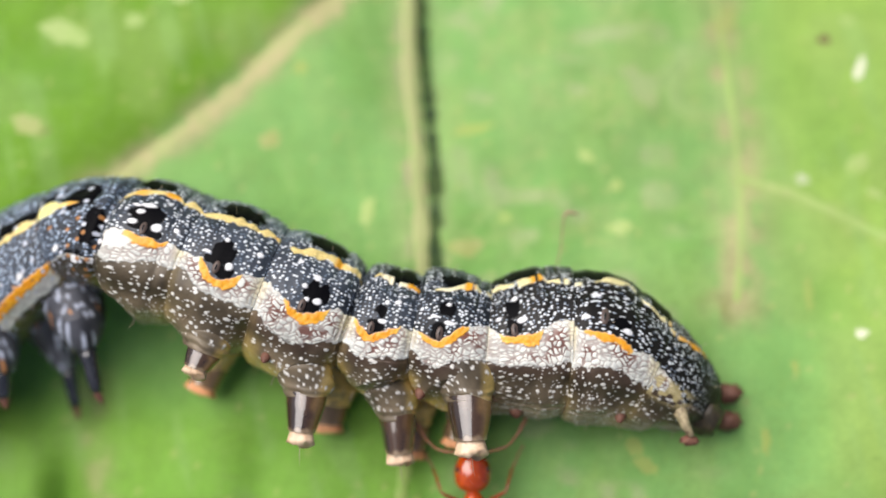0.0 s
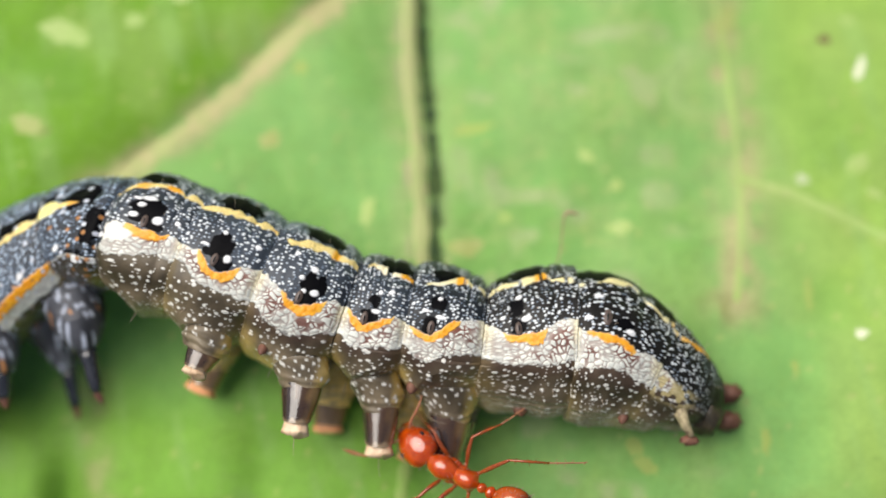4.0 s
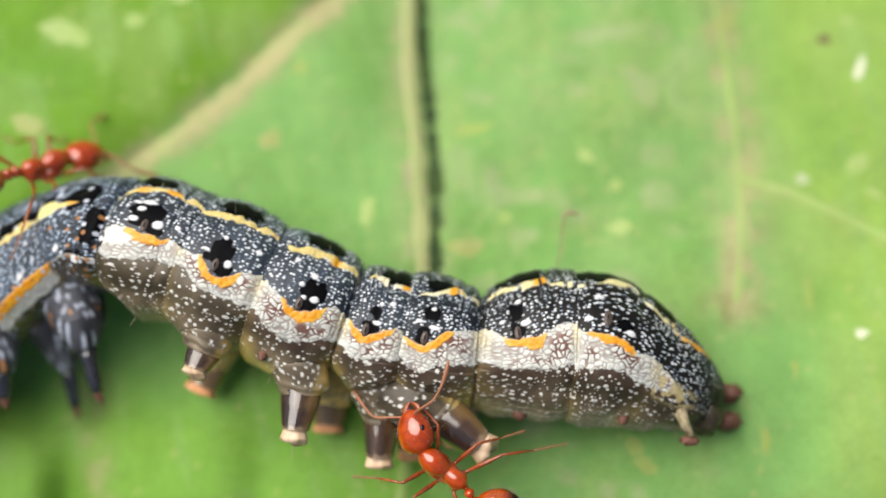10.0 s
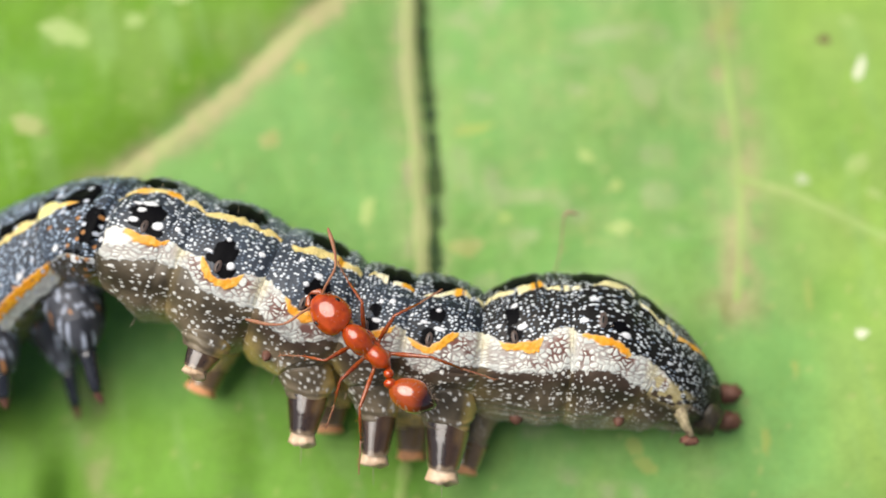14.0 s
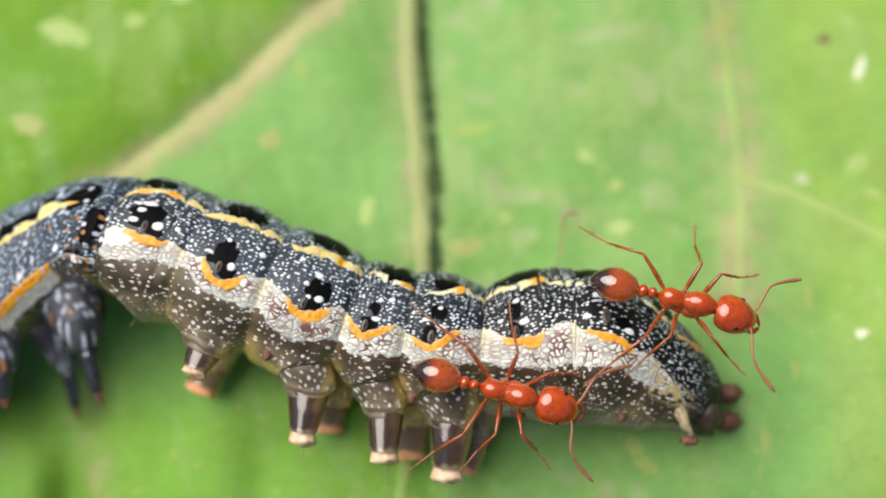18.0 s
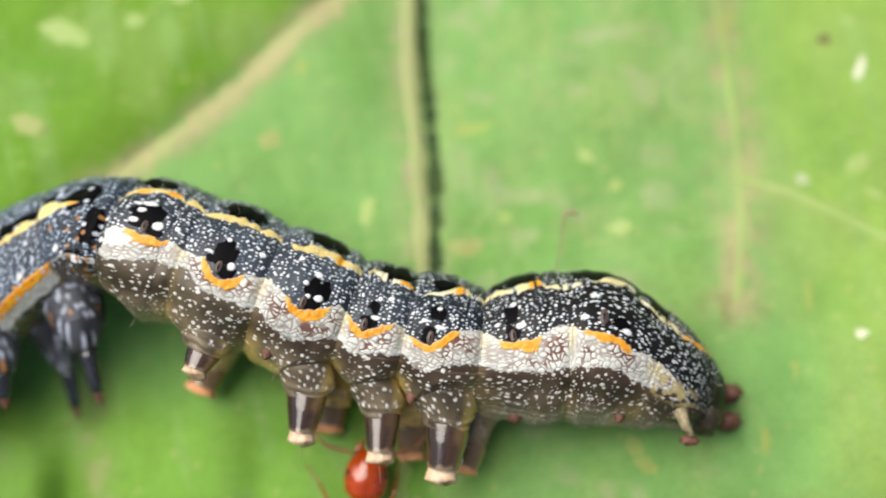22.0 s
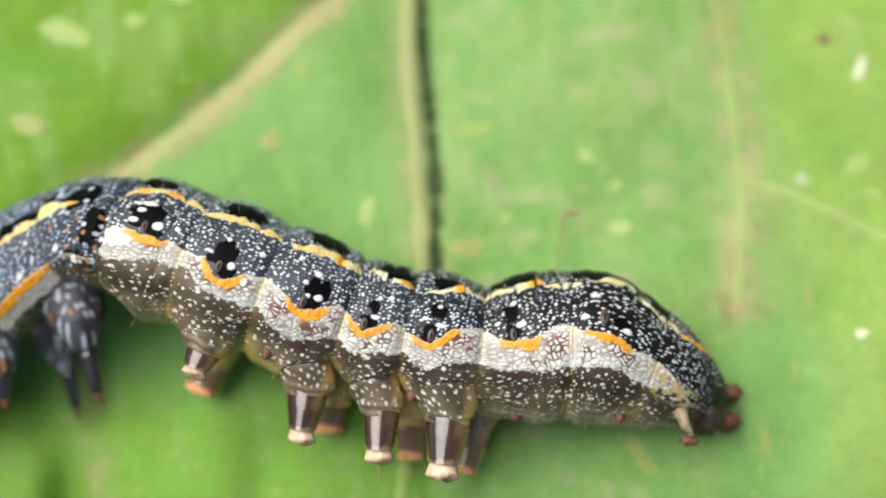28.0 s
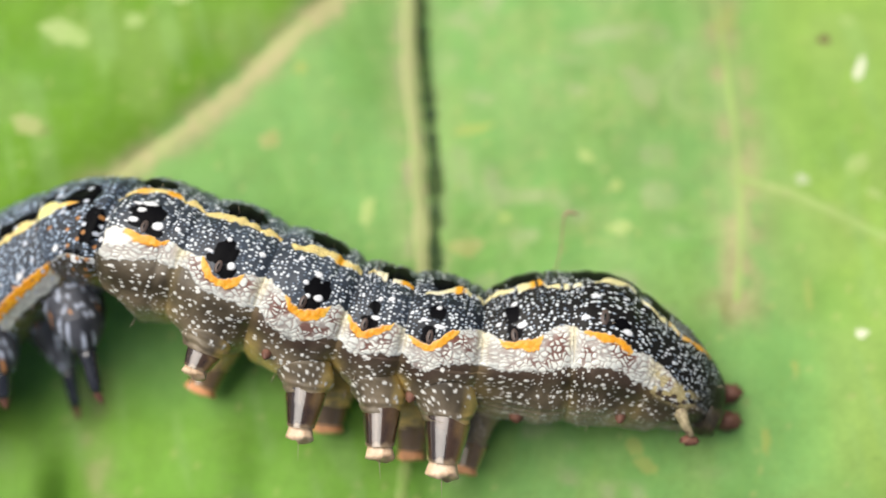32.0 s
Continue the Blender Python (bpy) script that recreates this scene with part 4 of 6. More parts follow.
for ring in range(4, 12):
    for deg in (-62, -35, 28, 62, 78):
        seta(ring, rnd.uniform(0.3, 0.7), deg + rnd.uniform(-6, 6), rnd.uniform(0.14, 0.28), rnd.uniform(-0.4, 0.4))

# warts on the belly
for ring, u, deg, size in ((9, 0.30, -68, 0.42), (8, 0.22, -48, 0.3), (6, 0.30, -40, 0.26), (10, 0.9, -50, 0.3)):
    oval_on_skin("wart", ring, u, deg, size, size, 0.16, BROWN, "small brown wart")


def proleg(base, knee, tip, r_base, r_knee, r_tip, near, foot_mat, label, hinge):
    """A fleshy clasping leg: dotted skin, dark shiny shield, pale foot pad. Its origin is the hinge in the body."""
    p, r, d = leg_line(base, knee, tip, r_base, r_knee, r_tip, hinge)
    base, knee, tip, hinge = (np.array(v, float) for v in (base, knee, tip, hinge))
    s = np.concatenate([[0], np.cumsum(np.linalg.norm(np.diff(p, axis=0), axis=1))])
    sides = 120
    across = np.cross(d, TOWARD)
    across /= np.linalg.norm(across)
    turn = np.arange(sides) / sides * 2 * math.pi
    ring = np.cos(turn)[:, None] * across + np.sin(turn)[:, None] * TOWARD
    r = r * np.interp(np.linspace(0, 1, len(r)), [0, 0.5, 0.75, 0.95, 1], [0.86, 0.90, 0.95, 1, 1])
    v = ((p - hinge)[:, None, :] + r[:, None, None] * ring[None]).reshape(-1, 3)
    f = grid_faces(64, sides, True)
    ss = np.repeat(s, sides)
    aa = np.tile(np.arange(sides) / sides * 2 * math.pi, len(p)) * r_base
    off = float(hinge[0]) * 3
    d1, _, own = cells(aa / 0.18 + off, ss / 0.21 + off, 91, 0.95)
    size = 0.10 + 0.22 * own ** 2.0
    dots = step(size + 0.05, size - 0.04, d1) * (own > 0.30) * step(s[-1] - 0.24, s[-1] - 0.34, ss)
    grey = value_noise(aa * 2 + off, ss * 2, 93)
    fine = value_noise(aa * 4.2 + off, ss * 4.2, 94)
    # brown skin, its colour raised towards the knee in place of light
    col = (0.080 + 0.07 * step(0.45, 0.95, ss / s[-1]))[:, None] * (0.25 + 0.9 * grey + 0.5 * fine)[:, None] * np.array((1.15, 0.90, 0.57))
    lap = 1 if across[0] > 0 else -1
    # golden edge beside the gap, brightened in colour for light coming through
    edge_side = step(0.45, 0.95, lap * np.cos(np.tile(turn, len(p))))
    col = blend(col, (0.78, 0.56, 0.16), 0.8 * edge_side * step(0.25, 0.6, ss / s[-1]))
    if not near:
        # far flesh: raised gold stands in for light passing through the skin
        col = blend(col, (0.85, 0.62, 0.20) if hinge[0] < 0.5 else (0.26, 0.20, 0.12), 0.9 * step(0.2, 0.5, fine + 0.2))
        dots = dots * 0.2
    rim = step(s[-1] - 0.55, s[-1] - 0.30, ss)
    col = blend(col, (0.24, 0.20, 0.13), 0.55 * rim * step(0.35, 0.7, value_noise(aa * 3, ss * 9 + aa * 2, 99)))
    col = blend(col, (0.80, 0.79, 0.73), dots)
    axis = np.repeat(p - hinge, sides, 0)
    out = (v - axis) / np.linalg.norm(v - axis, axis=1)[:, None]
    fold = 0.020 * np.sin(ss * 26 + 3 * grey + 1.5 * np.cos(aa / r_base + 0.6)) * rim + 0.05 * (value_noise(aa * 1.5, ss * 1.8 + off, 95) - 0.5)
    rise = swell(from_line(v + hinge, CENTRE_LINE[::4, :3], CENTRE_LINE[::4, 3]), 0.7) * step(0.1, 0.4, ss / s[-1])
    v = v + out * (0.015 * dots + fold + rise)[:, None]
    ob = place_mesh("proleg", v, f, SKIN, caterpillar, label)
    pigment(ob, col)
    ob.location = Vector(hinge * MM)
    foot_top = knee + (tip - knee) * 0.71
    g = np.linspace(0, 1, 30)
    top = knee + d * (-0.06)
    slant = (1 - g)[:, None] * (0.12 * np.cos(turn + (0 if lap > 0 else math.pi)) + 0.05 * np.sin(3 * turn + hinge[0]))[None]
    wide = np.interp(g, [0, 0.08, 0.4, 1], [r_knee * 0.985, r_knee * 0.975, r_knee * 0.90, r_tip * 0.96])
    p = top + g[:, None] * (foot_top - top)
    v = ((p - hinge)[:, None, :] + wide[:, None, None] * ring[None] + slant[..., None] * d).reshape(-1, 3)
    plate = place_mesh("shield", v, grid_faces(30, sides, True), SHIELD, ob, "glossy dark brown shield")
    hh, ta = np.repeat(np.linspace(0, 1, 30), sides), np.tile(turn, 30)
    # light shining through one side is put into the colour as paler brown
    shine_through = step(0.35, 0.85, np.cos(ta) * (1 if across[0] > 0 else -1) + 0.3 * value_noise(ta * 2, hh * 4, 97))
    shade = blend(np.tile(np.array((0.040, 0.026, 0.020)), (len(hh), 1)), (0.24, 0.145, 0.050), shine_through)
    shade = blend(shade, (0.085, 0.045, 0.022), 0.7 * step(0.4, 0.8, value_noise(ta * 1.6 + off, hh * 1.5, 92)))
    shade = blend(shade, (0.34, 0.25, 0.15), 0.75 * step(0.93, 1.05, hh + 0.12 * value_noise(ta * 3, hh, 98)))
    if not near:
        shade = blend(shade, (0.30, 0.19, 0.08), 0.6 + 0 * hh)
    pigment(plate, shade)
    side = np.cross(d, TOWARD)
    side = side / np.linalg.norm(side)
    front = np.cross(side, d)
    rnd, v, n = random.Random(int(abs(hinge[0]) * 100)), [], 26
    jag = [rnd.uniform(-0.09, 0.09) for _ in range(n)]
    for i in range(9):
        f = i / 8
        for k in range(n):
            a = 2 * math.pi * k / n
            lobes = 1 + 0.10 * f * math.cos(2 * a) - 0.30 * f * math.exp(-((a - math.pi / 2 + 0.25) / 0.33) ** 2) + 0.9 * jag[k] * f
            rr = r_tip * (0.80 + 0.12 * f ** 1.3 - (0.34 if i == 8 else 0)) * lobes
            v.append(foot_top - d * 0.03 + (tip - foot_top) * (f + 0.9 * jag[(k + 5) % n] * f - 0.10 * f * math.cos(2 * a + 1.2)) + side * math.cos(a) * rr + front * math.sin(a) * rr * 0.85 - hinge)
    f = grid_faces(9, n, True) + [[8 * n + k for k in range(n)]]
    place_mesh("foot", v, f, foot_mat, ob, "crinkled tan foot pad")
    if near:
        root = tip - d * 0.1 - hinge
        v, f = ring_tube([root, root + d * 0.3 - side * 0.02, root + d * 0.6 - side * 0.06], [0.012, 0.009, 0.003], 5)
        place_mesh("seta", v, f, HAIR, ob)
    return ob


PROLEGS = {name: proleg(*leg[:7], FOOT if leg[6] else FOOT_FAR, "speckled brown clasping leg with a shiny shield" if leg[6] else "far clasping leg with a ruddy foot pad", leg[7])
           for name, leg in LEGS.items()}

# clasping legs at the tail
v, f = ring_tube(smooth_path([(6.12, -3.20, 2.40), (6.29, -3.75, 2.43), (6.42, -4.10, 2.32), (6.62, -4.40, 2.12)]), list(np.linspace(0.24, 0.08, 19)), 14, 1.0, 0.18, 8)
place_mesh("anal_proleg", v, f, CREAM, caterpillar, "cream mottled clasping leg at the tail")
v, f = ovoid((0, 0, 0), (0.24, 0.13, 0.12), 10, 14, 0, 0, 0.5, 3)
ob = place_mesh("anal_foot", v, f, BROWN, caterpillar, "tan foot pad")
ob.location = Vector((6.56, -4.51, 2.08)) * MM
v, f = ovoid((0, 0, 0), (0.5, 0.55, 0.6), 14, 18, 0, 0, 0.3, 5)
ob = place_mesh("anal_plate", v, f, TAIL_DARK, caterpillar, "blackish tail plate")
ob.location = Vector((7.06, -3.70, 1.50)) * MM
for n, p in enumerate(((7.87, -2.98, 1.00), (7.82, -3.71, 0.86))):
    v, f = ovoid((0, 0, 0), (0.36, 0.27, 0.30), 12, 16, 0, 0, 0.45, 7 + n)
    ob = place_mesh("anal_hook_pad", v, f, BROWN, caterpillar, "purplish brown pad of the far tail leg")
    ob.location = Vector(p) * MM


def true_leg(points, radii, name="thoracic_leg"):
    v, f = ring_tube(smooth_path(points[:3], 24), list(np.interp(np.linspace(0, 2, 49), [0, 1, 2], radii[:3])), 72, 1, 0.03, 2)
    ob = place_mesh(name, v, f, SKIN, caterpillar, "jointed black thoracic leg")
    q = np.array([tuple(p) for p in v])
    d, _, own = cells(q[:, 0] / 0.22, (q[:, 1] - q[:, 2]) / 0.22, 88, 0.9)
    col = np.tile(np.array((0.060, 0.063, 0.075)), (len(q), 1)) * (0.4 + 1.2 * value_noise(q[:, 0] * 3, q[:, 1] * 3, 89))[:, None]
    col = blend(col, (0.50, 0.55, 0.66), step(0.36, 0.2, d) * (own > 0.3))
    pigment(ob, blend(col, (0.55, 0.25, 0.09), step(0.34, 0.2, d) * (own < 0.17)))
    v, f = ring_tube(smooth_path(points[2:4], 5), list(np.linspace(radii[2], radii[3], 6)), 12, 1, 0.02, 2)
    place_mesh("shin", v, f, BLUE_BLACK, ob)
    v, f = ring_tube(smooth_path(points[3:], 4), list(np.linspace(radii[3] * 0.9, 0.04, 5)), 10, 1, 0.02, 2)
    place_mesh("claw", v, f, BROWN, ob, "brown claw")
    return ob


true_leg([(-10.40, 0.02, 1.66), (-9.98, -1.18, 1.58), (-9.76, -1.87, 1.46), (-9.50, -2.98, 1.10), (-9.34, -3.27, 1.01)], [1.0, 0.72, 0.27, 0.15])
true_leg([(-11.29, -0.58, 0.31), (-10.85, -1.44, -0.19), (-10.68, -1.96, -0.46), (-10.52, -2.91, -0.98), (-10.46, -3.23, -1.19)], [0.8, 0.5, 0.24, 0.16])
true_leg([(-12.59, -1.02, 1.32), (-12.25, -1.94, 1.12), (-12.22, -2.39, 0.98), (-12.12, -3.06, 0.76), (-12.06, -3.35, 0.67)], [0.75, 0.55, 0.34, 0.2])
true_leg([(-13.22, -1.77, 1.08), (-13.03, -2.83, 0.83), (-12.95, -3.28, 0.69), (-12.87, -4.17, 0.40), (-12.80, -4.47, 0.30)], [0.75, 0.55, 0.3, 0.2])
v, f = ovoid((0, 0, 0), (1.15, 1.15, 1.1), 20, 26, 0, 0, 0.06, 3)
ob = place_mesh("head", v, f, BLUE_BLACK, caterpillar, "shiny black head capsule")
ob.location = Vector((-15.51, -3.91, -1.72)) * MM


# ---- the ants ----
def make_ant(big, label):
    """A red ant along +x, its feet about 0.7 mm below the middle of its thorax; big is the size of its head."""
    ant = tagged(new("ant"), label, "ant", "ants round the caterpillar")

    def grown(shape):
        return [Vector(v) * big for v in shape[0]], shape[1]

    body = smooth_path([(0.92, 0.10, -0.04), (0.84, 0.17, -0.02), (0.70, 0.27, 0.03), (0.52, 0.325, 0.06), (0.34, 0.31, 0.06), (0.19, 0.25, 0.03), (0.08, 0.205, -0.01), (-0.02, 0.21, 0.0), (-0.16, 0.25, 0.03), (-0.32, 0.26, 0.03), (-0.46, 0.21, -0.02), (-0.58, 0.11, -0.06)], 6)
    v, f = ring_tube([(p[0], 0, p[2]) for p in body], [p[1] for p in body], 30, 1.10)
    thorax = place_mesh("thorax", v, f, ANT_RED, ant)
    for s in (-1, 1):
        place_mesh("thorax_plate", *joined(ovoid((0.30, s * 0.20, -0.16), (0.26, 0.15, 0.20), 12, 16), ovoid((-0.06, s * 0.15, -0.14), (0.20, 0.13, 0.17), 12, 16), ovoid((-0.34, s * 0.15, -0.12), (0.18, 0.13, 0.16), 12, 16)), ANT_RED, thorax)
    shape = smooth_path([(0.05, 0.08, 0.0), (0.05, 0.25, 0.0), (0.11, 0.38, 0.01), (0.26, 0.475, 0.02), (0.50, 0.50, 0.02), (0.72, 0.46, 0.0), (0.92, 0.36, -0.03), (1.06, 0.24, -0.06), (1.12, 0.10, -0.08)], 5)
    v, f = ring_tube([(p[0], 0, p[2]) for p in shape], [p[1] for p in shape], 34, 0.78)
    head = place_mesh("head", *grown((v, f)), ANT_RED, ant)
    head.location = Vector((0.86, 0, -0.02)) * MM
    for s in (-1, 1):
        place_mesh("eye", *grown(ovoid((0.62, s * 0.40, 0.20), (0.085, 0.05, 0.075), 8, 12)), ANT_EYE, head, "small dark eye")
        v, f = ring_tube([(1.00, s * 0.20, -0.10), (1.16, s * 0.21, -0.14), (1.28, s * 0.08, -0.16), (1.30, s * 0.01, -0.16)], [0.10, 0.09, 0.05, 0.02], 8, 0.6)
        place_mesh("mandible", *grown((v, f)), ANT_LEG, head)
        p = smooth_path([(0.98, s * 0.13, 0.06), (1.08, s * 0.42, 0.20), (1.18, s * 0.86, 0.24), (1.32, s * 1.08, 0.18), (1.62, s * 1.32, 0.06), (2.08, s * 1.58, -0.06)], 5)
        w = list(np.interp(np.linspace(0, 1, len(p)), [0, 0.05, 0.42, 0.46, 0.72, 0.90, 1], [0.045, 0.030, 0.038, 0.028, 0.038, 0.060, 0.026]))
        place_mesh("antenna", *grown(ring_tube(p, w, 8)), ANT_TIP, head, "elbowed pinkish tan antenna")
    # the waist hinges where it leaves the thorax
    waist = joined(ovoid((-0.20, 0, 0.08), (0.13, 0.14, 0.19), 12, 18), ovoid((-0.45, 0, 0.06), (0.14, 0.17, 0.17), 12, 18), ring_tube([(0.06, 0, -0.05), (-0.2, 0, -0.04), (-0.60, 0, -0.01)], [0.085, 0.075, 0.085], 12))
    petiole = place_mesh("petiole", *waist, ANT_RED, ant)
    petiole.location = Vector((-0.58, 0, 0)) * MM
    gv, gf = ovoid((-0.62, 0, 0), (0.65, 0.45, 0.44), 30, 34, 0.0, 0.30)
    gaster = place_mesh("gaster", gv, gf, ANT_GASTER, ant, "shiny abdomen, orange in front and dark brown behind")
    gx = np.array(gv)[:, 0]
    gc = blend(np.tile(np.array((0.50, 0.085, 0.006)), (len(gx), 1)), (0.028, 0.006, 0.003), step(-0.50, -0.92, gx + 0.10 * np.array(gv)[:, 2] + 0.25 * np.abs(np.array(gv)[:, 1])))
    pigment(gaster, gc)
    gaster.location = Vector((-1.14, 0, 0)) * MM
    rnd = random.Random(5)
    # fine bristles over the abdomen, the head and the thorax
    for owner, mid, size, count in ((gaster, -0.62, (0.65, 0.45, 0.44), 130), (head, 0.54 * big, (0.58 * big, 0.49 * big, 0.38 * big), 70), (None, 0.30, (0.55, 0.29, 0.34), 45)):
        hairs = []
        for _ in range(count):
            a, x = rnd.uniform(0, 2 * math.pi), rnd.uniform(-0.95, 0.8)
            r = math.sqrt(1 - x * x) * (1 - 0.3 * max(0, -x) ** 2)
            p = Vector((mid + size[0] * x, size[1] * r * math.cos(a), size[2] * r * math.sin(a)))
            n = Vector((x * 0.6, math.cos(a) * r, math.sin(a) * r)).normalized()
            hairs.append(ring_tube([p, p + n * rnd.uniform(0.07, 0.14) + Vector((-0.05, 0, 0))], [0.007, 0.003], 3))
        bristles = place_mesh("bristles", *joined(*hairs), HAIR, owner or ant)
        tagged(bristles, kind="stuff")
    for s in (-1, 1):
        for x, way, bend, reach in ((0.42, 58, 22, 0.88), (0.0, 84, 116, 0.96), (-0.32, 126, 146, 1.24)):
            out = Vector((math.cos(radians(way)), s * math.sin(radians(way)), 0))
            on = Vector((math.cos(radians(bend)), s * math.sin(radians(bend)), 0))
            hip = Vector((x, s * 0.17, -0.18))
            knee = out * 0.95 * reach + Vector((0, 0, 0.40))
            ankle = knee + on * 0.72 * reach + Vector((0, 0, -0.62))
            toe = ankle + (on * 0.8 + out * 0.2) * 0.75 * reach + Vector((0, 0, -0.25))
            leg = place_mesh("leg", *ring_tube(smooth_path([(0, 0, 0), out * 0.2 + Vector((0, 0, -0.03)), knee * 0.6, knee], 5), list(np.interp(np.linspace(0, 1, 16), [0, 0.15, 0.3, 0.55, 1], [0.10, 0.095, 0.045, 0.068, 0.038])), 10), ANT_LEG, ant, "thin jointed orange leg")
            leg.location = hip * MM
            shank = [ring_tube([knee, knee * 0.5 + ankle * 0.5, ankle], [0.029, 0.041, 0.027], 8)]
            sole = [ring_tube(smooth_path([ankle, ankle * 0.4 + toe * 0.6 - Vector((0, 0, 0.05)), toe], 4), list(np.linspace(0.026, 0.016, 9)), 7)]
            for piece, a, b, n in ((shank, knee, ankle, 16), (sole, ankle, toe, 14)):
                for _ in range(n):
                    p = a.lerp(b, rnd.uniform(0.05, 0.95))
                    w = Vector((rnd.uniform(-1, 1), rnd.uniform(-1, 1), rnd.uniform(-0.6, 1))).normalized() + (b - a).normalized() * 0.8
                    piece.append(ring_tube([p, p + w.normalized() * rnd.uniform(0.09, 0.15)], [0.010, 0.004], 3))
            place_mesh("tibia", *joined(*shank), ANT_LEG, leg)
            place_mesh("tarsus", *joined(*sole), ANT_TIP, leg)
    return ant


ant_one = make_ant(1.0, "glossy orange-red ant walking over the caterpillar and leaf")
ant_two = copy_thing(ant_one, pose(0, 0, 0))
ant_three = make_ant(1.24, "glossy red ant with a large head on the leaf")


